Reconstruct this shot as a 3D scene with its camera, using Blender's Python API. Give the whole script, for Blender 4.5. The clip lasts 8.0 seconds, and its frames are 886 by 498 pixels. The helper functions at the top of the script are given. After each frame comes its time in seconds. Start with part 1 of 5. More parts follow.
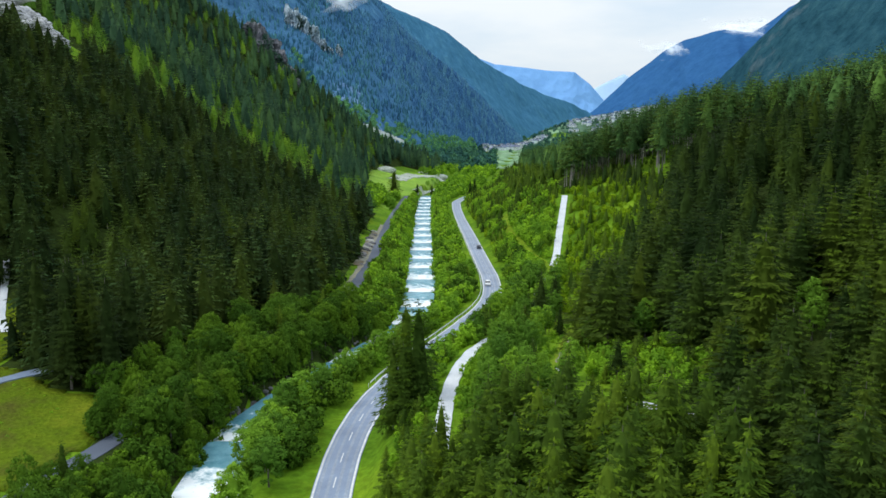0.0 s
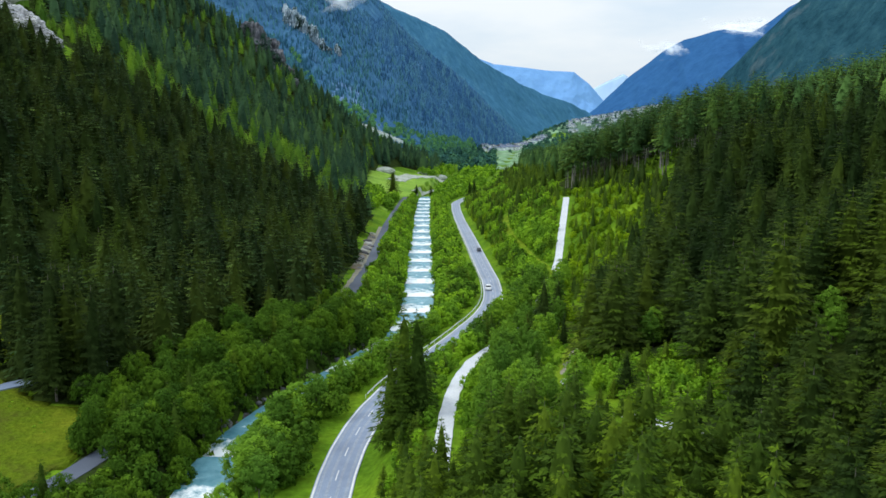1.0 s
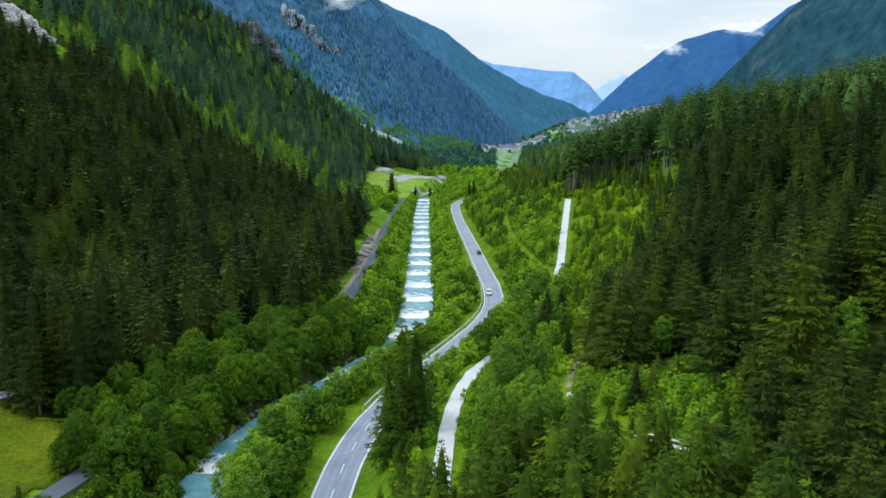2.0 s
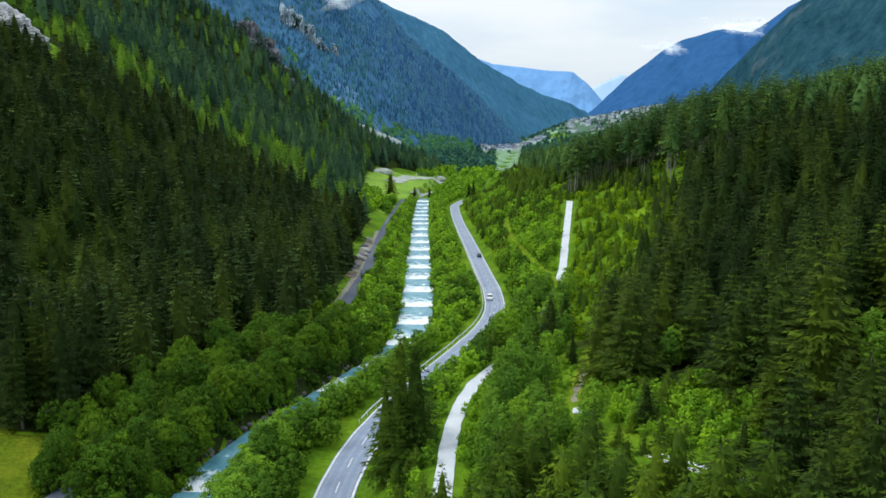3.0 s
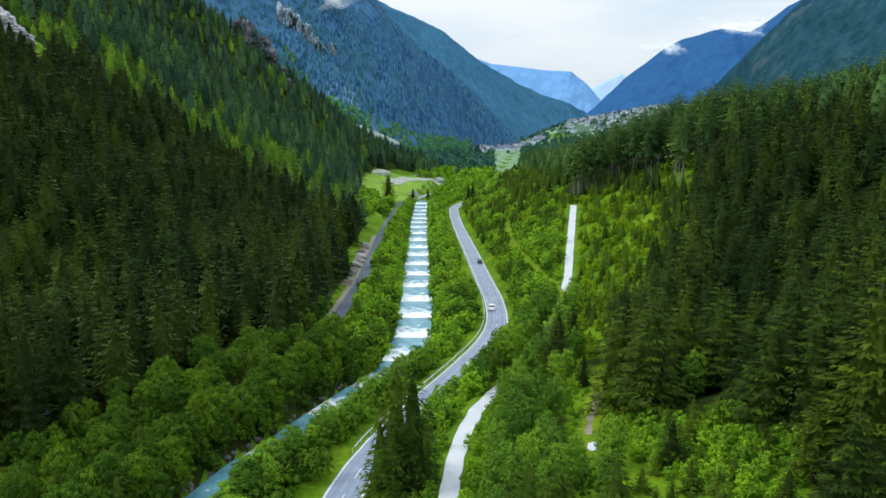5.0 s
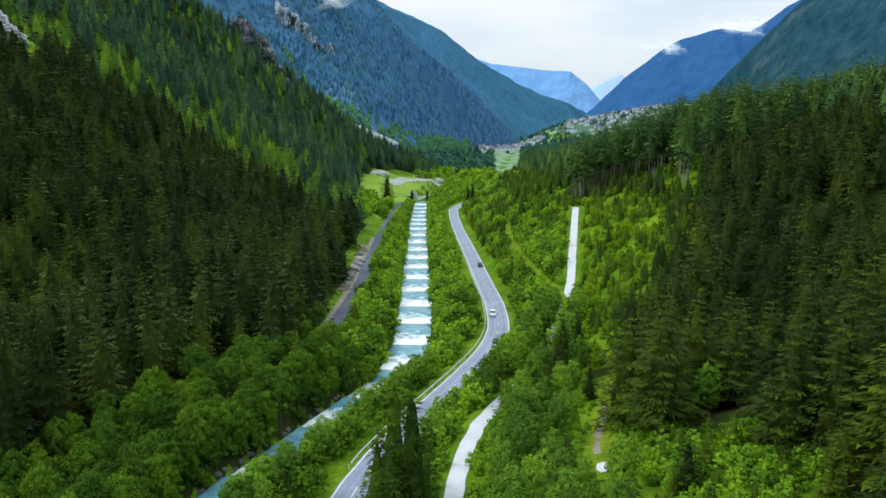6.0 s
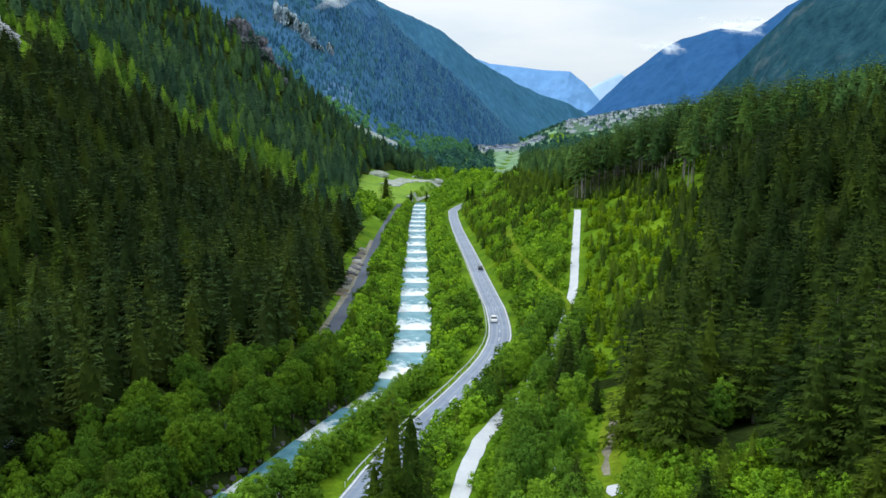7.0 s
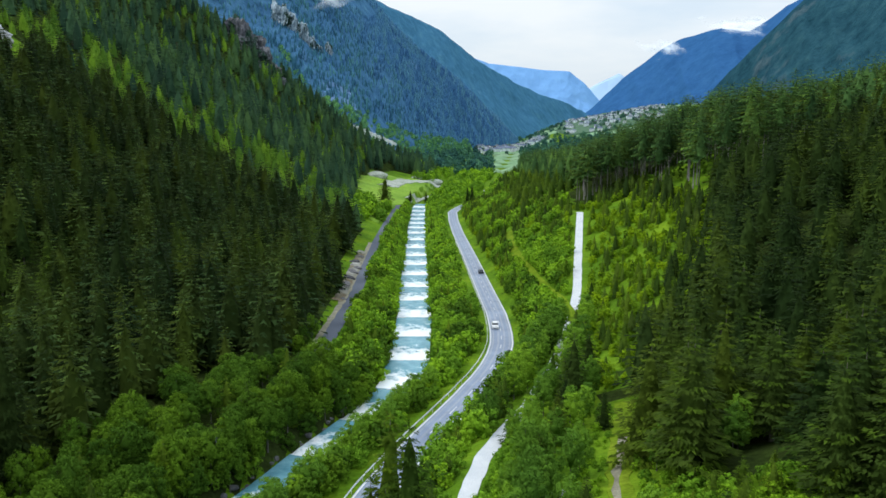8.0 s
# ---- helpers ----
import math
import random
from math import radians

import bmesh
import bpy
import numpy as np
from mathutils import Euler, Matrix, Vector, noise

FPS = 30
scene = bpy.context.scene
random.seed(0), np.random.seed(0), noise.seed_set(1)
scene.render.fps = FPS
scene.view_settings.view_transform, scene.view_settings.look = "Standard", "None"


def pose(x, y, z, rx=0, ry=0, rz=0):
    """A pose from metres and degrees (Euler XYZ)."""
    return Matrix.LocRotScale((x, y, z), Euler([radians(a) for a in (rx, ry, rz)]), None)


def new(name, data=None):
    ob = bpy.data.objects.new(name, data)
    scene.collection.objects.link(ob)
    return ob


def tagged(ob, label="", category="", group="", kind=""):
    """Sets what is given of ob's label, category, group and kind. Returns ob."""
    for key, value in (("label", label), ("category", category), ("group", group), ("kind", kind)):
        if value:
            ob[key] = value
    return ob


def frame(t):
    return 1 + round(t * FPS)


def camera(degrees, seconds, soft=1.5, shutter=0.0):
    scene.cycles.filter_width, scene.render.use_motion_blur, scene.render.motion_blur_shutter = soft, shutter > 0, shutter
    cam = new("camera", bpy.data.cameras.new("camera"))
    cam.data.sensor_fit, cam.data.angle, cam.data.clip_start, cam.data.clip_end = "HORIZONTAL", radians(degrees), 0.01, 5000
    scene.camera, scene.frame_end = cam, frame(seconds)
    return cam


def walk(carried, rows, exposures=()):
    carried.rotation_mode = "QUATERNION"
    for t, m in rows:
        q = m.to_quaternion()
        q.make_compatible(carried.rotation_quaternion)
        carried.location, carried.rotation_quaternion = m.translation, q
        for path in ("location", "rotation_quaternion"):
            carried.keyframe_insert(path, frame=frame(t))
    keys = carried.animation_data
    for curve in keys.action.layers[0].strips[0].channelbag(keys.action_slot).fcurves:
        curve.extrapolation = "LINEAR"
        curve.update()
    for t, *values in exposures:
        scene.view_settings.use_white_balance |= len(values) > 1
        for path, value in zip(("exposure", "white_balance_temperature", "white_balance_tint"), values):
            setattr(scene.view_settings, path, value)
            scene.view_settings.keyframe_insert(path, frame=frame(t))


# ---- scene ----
cam = camera(56.0, 8.0, soft=1.55)
PATH = [
    (0.0, pose(0.0, 0.0, 60.0, 79.962, 0.0, 0.0)),
    (2.0, pose(-0.228, 12.235, 60.243, 79.952, 0.0, -0.113)),
    (4.0, pose(-0.489, 24.313, 60.507, 79.942, 0.0, -0.226)),
    (6.0, pose(-0.783, 36.235, 60.791, 79.932, 0.0, -0.339)),
    (8.0, pose(-1.109, 48.0, 61.096, 79.923, 0.0, -0.451)),
]
walk(cam, PATH)

# ---------------------------------------------------------------- sky and light
SUN_EL, SUN_AZ = 50.0, 268.0        # behind cloud, from the west
ZENITH = 0.7
world = bpy.data.worlds.new("overcast_sky")
scene.world = world
world.use_nodes = True
wn, wl = world.node_tree.nodes, world.node_tree.links
wn.clear()
w_out = wn.new("ShaderNodeOutputWorld")
w_bg = wn.new("ShaderNodeBackground")
w_sky = wn.new("ShaderNodeTexSky")
w_sky.sky_type = "NISHITA"
w_sky.sun_disc = False
w_sky.sun_elevation, w_sky.sun_rotation = radians(SUN_EL), radians(SUN_AZ)
w_scale = wn.new("ShaderNodeVectorMath")
w_scale.operation = "SCALE"
w_scale.inputs["Scale"].default_value = 0.10
w_tc = wn.new("ShaderNodeTexCoord")
w_map = wn.new("ShaderNodeMapping")
w_map.inputs["Scale"].default_value = (1.2, 1.2, 4.5)
w_noise = wn.new("ShaderNodeTexNoise")
w_noise.inputs["Scale"].default_value = 2.6
w_noise.inputs["Detail"].default_value = 5.0
w_noise.inputs["Roughness"].default_value = 0.55
w_ramp = wn.new("ShaderNodeValToRGB")
w_ramp.color_ramp.elements[0].position, w_ramp.color_ramp.elements[0].color = 0.36, (0.70, 0.82, 0.94, 1)
w_ramp.color_ramp.elements[1].position, w_ramp.color_ramp.elements[1].color = 0.60, (0.90, 0.955, 1.0, 1)
w_mix = wn.new("ShaderNodeMixRGB")
w_mix.inputs[0].default_value = 0.86
wl.new(w_tc.outputs["Generated"], w_map.inputs[0])
wl.new(w_map.outputs[0], w_noise.inputs["Vector"])
wl.new(w_noise.outputs["Fac"], w_ramp.inputs[0])
wl.new(w_sky.outputs[0], w_scale.inputs[0])
wl.new(w_scale.outputs[0], w_mix.inputs[1])
wl.new(w_ramp.outputs[0], w_mix.inputs[2])
# an overcast sky is brighter towards the zenith than at the horizon
w_sep = wn.new("ShaderNodeSeparateXYZ")
w_up = wn.new("ShaderNodeMath")
w_up.operation = "MULTIPLY_ADD"
w_up.use_clamp = False
w_up.inputs[1].default_value, w_up.inputs[2].default_value = ZENITH, 1.0
w_pos = wn.new("ShaderNodeMath")
w_pos.operation = "MAXIMUM"
w_pos.inputs[1].default_value = 0.0
w_dome = wn.new("ShaderNodeVectorMath")
w_dome.operation = "SCALE"
wl.new(w_tc.outputs["Generated"], w_sep.inputs[0])
wl.new(w_sep.outputs["Z"], w_pos.inputs[0])
wl.new(w_pos.outputs[0], w_up.inputs[0])
wl.new(w_mix.outputs[0], w_dome.inputs[0])
wl.new(w_up.outputs[0], w_dome.inputs["Scale"])
wl.new(w_dome.outputs[0], w_bg.inputs[0])
wl.new(w_bg.outputs[0], w_out.inputs[0])
w_bg.inputs[1].default_value = 1.02

sun_data = bpy.data.lights.new("sun", "SUN")
sun_data.energy, sun_data.angle, sun_data.color = 1.3, radians(24), (1.0, 0.97, 0.90)
sun = new("sun", sun_data)
sun.matrix_world = pose(0, 0, 300, 90 - SUN_EL, 0, 180 - SUN_AZ)    # it shines towards the east
scene.view_settings.exposure = 0.0


# ---------------------------------------------------------------- materials
def node_material(name, rough=0.9, spec=0.2):
    m = bpy.data.materials.new(name)
    m.use_nodes = True
    b = m.node_tree.nodes["Principled BSDF"]
    b.inputs["Roughness"].default_value = rough
    b.inputs["Specular IOR Level"].default_value = spec
    return m, m.node_tree.nodes, m.node_tree.links, b


def noise_tex(n, l, scale, detail=4.0, rough=0.6, vec=None):
    t = n.new("ShaderNodeTexNoise")
    t.inputs["Scale"].default_value, t.inputs["Detail"].default_value, t.inputs["Roughness"].default_value = scale, detail, rough
    if vec is not None:
        l.new(vec, t.inputs["Vector"])
    return t.outputs["Fac"]


def ramp(n, l, fac, stops):
    r = n.new("ShaderNodeValToRGB")
    e = r.color_ramp.elements
    while len(e) < len(stops):
        e.new(0.5)
    for k, (p, c) in enumerate(stops):
        e[k].position, e[k].color = p, (*c, 1)
    l.new(fac, r.inputs[0])
    return r.outputs[0]


def mix(n, l, fac, a, b, how="MIX"):
    m = n.new("ShaderNodeMixRGB")
    m.blend_type = how
    for k, v in enumerate((fac, a, b)):
        if isinstance(v, (int, float)):
            m.inputs[k].default_value = v if k == 0 else (v, v, v, 1)
        elif isinstance(v, tuple):
            m.inputs[k].default_value = (*v, 1)
        else:
            l.new(v, m.inputs[k])
    return m.outputs[0]


def bump(n, l, b, height, strength, distance):
    u = n.new("ShaderNodeBump")
    u.inputs["Strength"].default_value, u.inputs["Distance"].default_value = strength, distance
    l.new(height, u.inputs["Height"])
    l.new(u.outputs[0], b.inputs["Normal"])


def position(n):
    return n.new("ShaderNodeNewGeometry").outputs["Position"]


def surface(name, stops, scale, rough=0.9, spec=0.2, fine=None, bump_by=0.0, bump_dist=0.1, detail=6.0):
    """A surface with a coarse and a fine variation of colour in world metres."""
    m, n, l, b = node_material(name, rough, spec)
    p = position(n)
    c = ramp(n, l, noise_tex(n, l, scale, detail, 0.62, p), stops)
    f = noise_tex(n, l, fine or scale * 9, 4.0, 0.6, p)
    c = mix(n, l, 0.55, c, ramp(n, l, f, [(0.3, (0.45, 0.45, 0.45)), (0.7, (1.35, 1.35, 1.35))]), "MULTIPLY")
    l.new(c, b.inputs["Base Color"])
    if bump_by:
        bump(n, l, b, f, bump_by, bump_dist)
    return m


def foliage(name, dark, mid, light, gloss=0.75, vary=1.0):
    """Leaves: each spray has its own tone, each tree too."""
    m, n, l, b = node_material(name, gloss, 0.04)
    isl = n.new("ShaderNodeNewGeometry").outputs["Random Per Island"]
    rnd = n.new("ShaderNodeObjectInfo").outputs["Random"]
    at = n.new("ShaderNodeAttribute")
    at.attribute_name = "tone"
    add = n.new("ShaderNodeMath")
    add.operation = "ADD"
    l.new(rnd, add.inputs[0])
    l.new(at.outputs["Fac"], add.inputs[1])
    fr = n.new("ShaderNodeMath")
    fr.operation = "FRACT"
    l.new(add.outputs[0], fr.inputs[0])
    dark, mid, light = [tuple(v * g for v, g in zip(q, (1.27, 1.42, 1.75))) for q in (dark, mid, light)]
    c = ramp(n, l, isl, [(0.0, dark), (0.5, mid), (1.0, light)])
    t = ramp(n, l, fr.outputs[0], [(0.0, (1 - 0.45 * vary, 1 - 0.38 * vary, 1 - 0.3 * vary)), (0.5, (1.0, 1.0, 0.95)), (1.0, (1 + 0.55 * vary, 1 + 0.38 * vary, 0.9))])
    c = mix(n, l, 1.0, c, t, "MULTIPLY")
    l.new(c, b.inputs["Base Color"])
    # light shines through thin leaves and needles
    tr = n.new("ShaderNodeBsdfTranslucent")
    l.new(c, tr.inputs["Color"])
    both = n.new("ShaderNodeMixShader")
    both.inputs[0].default_value = 0.18
    l.new(b.outputs[0], both.inputs[1])
    l.new(tr.outputs[0], both.inputs[2])
    l.new(both.outputs[0], n["Material Output"].inputs["Surface"])
    return m


M_GRASS = surface("meadow_grass", [(0.3, (0.0546, 0.126, 0.008)), (0.5, (0.1105, 0.222, 0.012)), (0.72, (0.195, 0.312, 0.016))], 0.06, spec=0.03, fine=0.9, bump_by=0.6, bump_dist=0.4)
M_LITTER = surface("mossy_forest_floor", [(0.3, (0.020, 0.030, 0.010)), (0.5, (0.036, 0.056, 0.014)), (0.72, (0.062, 0.100, 0.020))], 0.15, rough=1.0, spec=0.0, fine=1.4, bump_by=0.6, bump_dist=0.4)
M_NEEDLE = foliage("spruce_needles", (0.02725, 0.04502, 0.006477), (0.03431, 0.05541, 0.008448), (0.0442, 0.06718, 0.009434), vary=1.25)
M_TIP = foliage("spruce_new_growth", (0.03893, 0.06646, 0.006757), (0.05016, 0.0832, 0.00765), (0.0642, 0.09993, 0.009435), vary=0.9)
M_FRESH = foliage("young_spruce_needles", (0.0492, 0.0842, 0.0056), (0.066, 0.108, 0.007), (0.0884, 0.1339, 0.0091))
# needles of the higher western forest, air haze mixed in as blue
M_HAZED = foliage("hazed_west_needles", (0.02155, 0.0456, 0.01997), (0.03149, 0.06605, 0.02736), (0.04641, 0.08964, 0.03476))
# paler, cooler needles for the distant eastern stand: haze put into the colour
M_EAST = foliage("hazed_east_needles", (0.03669, 0.07375, 0.01808), (0.05382, 0.1065, 0.02464), (0.08072, 0.1474, 0.03121))
# darker copy of the spruce needles, the western slope's shade put into the colour
M_WEST = foliage("shaded_west_needles", (0.01813, 0.02955, 0.005213), (0.02267, 0.03646, 0.006319), (0.03004, 0.0455, 0.007425), vary=1.1)
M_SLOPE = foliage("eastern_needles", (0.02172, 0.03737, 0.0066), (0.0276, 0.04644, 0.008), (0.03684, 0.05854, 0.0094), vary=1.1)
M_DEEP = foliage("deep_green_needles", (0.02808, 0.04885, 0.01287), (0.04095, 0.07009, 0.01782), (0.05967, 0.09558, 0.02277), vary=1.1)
M_LARCH = foliage("larch_needles", (0.0578, 0.1173, 0.0108), (0.08525, 0.1603, 0.0144), (0.1156, 0.2033, 0.0198))
M_LEAF = foliage("alder_leaves", (0.04467, 0.08824, 0.006664), (0.05702, 0.109, 0.00816), (0.07459, 0.1353, 0.009656))
M_BIRCH = foliage("birch_leaves", (0.08899, 0.1678, 0.01381), (0.108, 0.198, 0.01615), (0.133, 0.2303, 0.01942))
M_SHRUB = foliage("willow_leaves", (0.1135, 0.21, 0.01126), (0.1361, 0.245, 0.0136), (0.1652, 0.28, 0.0164))
M_YELLOW = foliage("young_shrub_leaves", (0.1154, 0.1834, 0.00531), (0.1362, 0.212, 0.0063), (0.1591, 0.2362, 0.007785))
M_BARK = surface("spruce_bark", [(0.3, (0.09, 0.082, 0.072)), (0.7, (0.21, 0.19, 0.17))], 2.0, fine=9.0, bump_by=0.5)
M_ASPHALT = surface("asphalt", [(0.3, (0.14, 0.185, 0.28)), (0.7, (0.26, 0.33, 0.46))], 0.12, rough=0.42, spec=0.5, fine=14.0)
M_STEM = surface("pale_spruce_bark", [(0.3, (0.128, 0.1271, 0.119)), (0.7, (0.256, 0.2542, 0.238))], 2.0, fine=9.0)
M_LANE = surface("dark_asphalt", [(0.3, (0.0525, 0.06825, 0.09975)), (0.7, (0.1102, 0.1312, 0.1759))], 0.02, rough=0.7, spec=0.4, fine=12.0)
M_PAINT = surface("road_paint", [(0.3, (0.62, 0.63, 0.64)), (0.7, (0.82, 0.82, 0.82))], 0.9, rough=0.6)
M_GRAVEL = surface("pale_gravel", [(0.3, (0.5772, 0.6162, 0.663)), (0.7, (0.702, 0.7254, 0.7488))], 0.3, fine=14.0, bump_by=0.25)
M_DIRT = surface("track_dirt", [(0.3, (0.20, 0.19, 0.13)), (0.7, (0.38, 0.36, 0.27))], 0.7, fine=4.0)
M_ROCK = surface("grey_rock", [(0.3, (0.077, 0.077, 0.0825)), (0.5, (0.154, 0.154, 0.165)), (0.7, (0.253, 0.2475, 0.253))], 0.08, fine=0.7, bump_by=0.8, bump_dist=1.0)
M_CONCRETE = surface("weathered_concrete", [(0.3, (0.32, 0.33, 0.34)), (0.7, (0.52, 0.52, 0.52))], 0.4, fine=3.0)
M_STEEL = surface("galvanised_steel", [(0.3, (0.72, 0.75, 0.80)), (0.7, (0.88, 0.90, 0.93))], 0.6, rough=0.55, spec=0.5)


def water_material():
    m, n, l, b = node_material("glacial_water", 0.12, 0.5)
    uv = n.new("ShaderNodeUVMap").outputs[0]
    sep = n.new("ShaderNodeSeparateXYZ")
    l.new(uv, sep.inputs[0])
    p = position(n)
    big = noise_tex(n, l, 0.35, 5.0, 0.65, p)
    small = noise_tex(n, l, 1.6, 5.0, 0.7, p)
    # foam lies thick behind each sill and thins out down the pool
    reach = n.new("ShaderNodeMath")
    reach.operation = "MULTIPLY_ADD"
    l.new(big, reach.inputs[0])
    reach.inputs[1].default_value, reach.inputs[2].default_value = 1.25, -0.07
    diff = n.new("ShaderNodeMath")
    diff.operation = "SUBTRACT"
    l.new(reach.outputs[0], diff.inputs[0])
    l.new(sep.outputs["Y"], diff.inputs[1])
    add = n.new("ShaderNodeMath")
    add.operation = "MULTIPLY_ADD"
    l.new(small, add.inputs[0])
    add.inputs[1].default_value = 0.5
    l.new(diff.outputs[0], add.inputs[2])
    f = ramp(n, l, add.outputs[0], [(0.22, (0, 0, 0)), (0.48, (1, 1, 1))])
    deep = ramp(n, l, big, [(0.3, (0.09, 0.28, 0.35)), (0.7, (0.22, 0.47, 0.56))])
    l.new(mix(n, l, f, deep, (0.93, 0.98, 1.0)), b.inputs["Base Color"])
    rr = n.new("ShaderNodeMath")
    rr.operation = "MULTIPLY_ADD"
    l.new(f, rr.inputs[0])
    rr.inputs[1].default_value, rr.inputs[2].default_value = 0.6, 0.15
    l.new(rr.outputs[0], b.inputs["Roughness"])
    bump(n, l, b, small, 0.5, 0.25)
    return m


M_WATER = water_material()


# ---------------------------------------------------------------- the plan
def table(ys, vs):
    ys, vs = np.array(ys, float), np.array(vs, float)
    return lambda y: np.interp(y, ys, vs)


RIVER_Z = table([60, 130, 243, 640, 900, 1500, 2500, 4600], [3.5, 2.0, 0.3, -13.5, -20, -34, -45, -50])
RIVER_X = table([60, 119, 132, 144, 156, 168, 176, 185, 192, 202, 213, 224, 237, 260, 283, 331, 403, 520, 633, 700, 900, 2100, 4600],
                [-34, -35.6, -35.8, -34.8, -31.4, -26.4, -23.4, -20.2, -17.2, -13.2, -9.9, -8.4, -7.9, -7.7, -7.6, -8.9, -10.3, -12.3, -13.3, -10, 12, 150, 600])
ROAD_X = table([60, 100, 115, 125, 135, 145, 155, 165, 175, 185, 195, 205, 215, 225, 235, 245, 255, 265, 280, 300, 330, 370, 420, 480, 540, 590, 605, 622, 640, 700, 900, 2100, 4600],
               [-15.2, -15.7, -16.1, -16.1, -15.6, -14.5, -12.7, -10, -6.5, -2.7, 1.3, 5.2, 8.6, 11.3, 13.4, 14.8, 15.5, 15.8, 16, 15.4, 14.6, 13.6, 12.1, 10.1, 9, 9.3, 11.2, 14.4, 19, 35, 60, 200, 650])
ROAD_Z = table([60, 130, 160, 185, 210, 240, 280, 350, 450, 620, 900, 1500, 2500, 4600], [5, 4, 3.4, 3.7, 3.9, 2.7, 1.0, -2.0, -6.0, -12.0, -17, -31, -42, -47])
LANE_X = table([60, 100, 122, 140, 160, 190, 223, 265, 297, 350, 412, 491, 572, 640, 700, 900, 2100, 4600],
               [-68, -60, -54, -50, -44, -34, -27.6, -26.6, -25.9, -27, -28, -27.8, -26.8, -25, -20, -5, 110, 560])
LANE_UP = table([60, 200, 640], [4.0, 4.5, 5.0])
GRAVEL_X = table([60, 100, 112, 124, 136, 148, 160, 172, 190, 215, 240, 270, 310, 350, 450, 700, 1000, 1300, 2100, 4600],
                 [-2.5, -0.6, -0.1, 0.5, 1.4, 3.0, 5.4, 8.9, 15.1, 23.1, 30.2, 37.3, 44.2, 51.4, 57, 62, 90, 150, 300, 800])
GRAVEL_Z = table([60, 100, 130, 160, 190, 220, 260, 300, 350, 450, 700, 1000, 1300, 2100, 4600], [15.5, 15, 13.2, 10.6, 7, 6.1, 8.2, 13.5, 20.8, 18, 0, -14, -20, 2, -10])
FOOT_X = table([-400, 100, 190, 215, 240, 420, 480, 560, 720, 830, 900, 960, 1020, 1200, 2100, 4600],
               [-140, -125, -110, -75, -46, -42, -45, -50, -64, -46, -34, -40, -90, -160, -40, 350])
FOOT_UP = table([60, 250, 420, 480, 720, 830, 900, 940, 1020, 1200], [5, 7, 9, 10, 15, 13, 14, 24, 20, 10])
SHELF = table([100, 228, 350, 490, 1000], [40, 40, 20, 5, 2])
LEFT_SLOPE = table([-400, 100, 240, 400, 650, 800, 870, 935, 1020, 1200, 4600], [0.35, 0.45, 0.58, 0.62, 0.68, 0.83, 0.82, 0.47, 0.28, 0.12, 0.05])
RIGHT_SLOPE = table([60, 120, 142, 152, 162, 175, 200, 240, 260, 300, 360, 700, 1300, 2100, 4600], [0.17, 0.19, 0.23, 0.15, 0.12, 0.16, 0.30, 0.52, 0.58, 0.52, 0.40, 0.16, 0.10, 0.18, 0.1])
RIGHT_FAR = table([60, 240, 300, 420, 700, 1300, 2100, 4600], [0.5, 0.38, 0.28, 0.26, 0.18, 0.12, 0.18, 0.2])


def section(y):
    """The valley's cross-section at y: the x and z of its corners."""
    rx, rz = RIVER_X(y), RIVER_Z(y)
    ox, oz = ROAD_X(y), ROAD_Z(y)
    lx, lz = min(LANE_X(y), rx - 10.2), rz + LANE_UP(y)
    fx = min(FOOT_X(y), lx - 4)
    fz = rz + FOOT_UP(y)
    gx, gz = max(GRAVEL_X(y), ox + 9), GRAVEL_Z(y)
    sh, ls, rs, rf = SHELF(y), LEFT_SLOPE(y), RIGHT_SLOPE(y), RIGHT_FAR(y)
    hill = fz + 0.2 * sh
    xs = [fx - sh - 1400, fx - sh - 300, fx - sh, fx, lx - 2.6, lx + 2.6, rx - 7.6, rx - 5.2, rx + 5.2, rx + 7.6,
          ox - 4.4, ox + 4.4, gx - 2.4, gx + 2.4, gx + 52, gx + 250, gx + 1500]
    z1 = gz + 50 * rs
    top = 500 if y < 900 else max(20, 500 - (y - 900) * 2.4)
    zs = [hill + ls * 300 + top, hill + ls * 300, hill, fz, lz, lz, rz + 2.0, rz - 1.0, rz - 1.0, rz + 2.0,
          oz, oz, gz, gz, z1, z1 + rf * 198, z1 + rf * 198 + 60]
    return np.array(xs), np.array(zs)


def relief(x, y):
    """Small unevenness of the ground, none on the roads and in the river."""
    calm = min(abs(x - ROAD_X(y)) - 4.4, abs(x - RIVER_X(y)) - 6, abs(x - GRAVEL_X(y)) - 2.4, abs(x - LANE_X(y)) - 3)
    if calm <= 0:
        return 0.0
    a = min(calm / 6, 1) * (1.0 if y < 700 else 1.6 if y < 940 else 0.3)
    return a * (noise.noise((x * 0.045, y * 0.045, 0)) + 0.35 * noise.noise((x * 0.13, y * 0.13, 5)))


def height(x, y):
    xs, zs = section(y)
    return float(np.interp(x, xs, zs)) + relief(x, y)


def crown_normals(V, up=0.55):
    """Soft normals of a conifer: outwards from the stem and upwards, a little uneven from branch to branch."""
    r = np.hypot(V[:, 0], V[:, 1]) + 0.25
    N = np.stack([V[:, 0] / r, V[:, 1] / r, np.full(len(V), up)], -1)
    N += 0.42 * np.sin(V[:, [1, 2, 0]] * 2.3 + V[:, [2, 0, 1]] * 1.7)
    return N / np.linalg.norm(N, axis=1, keepdims=True)


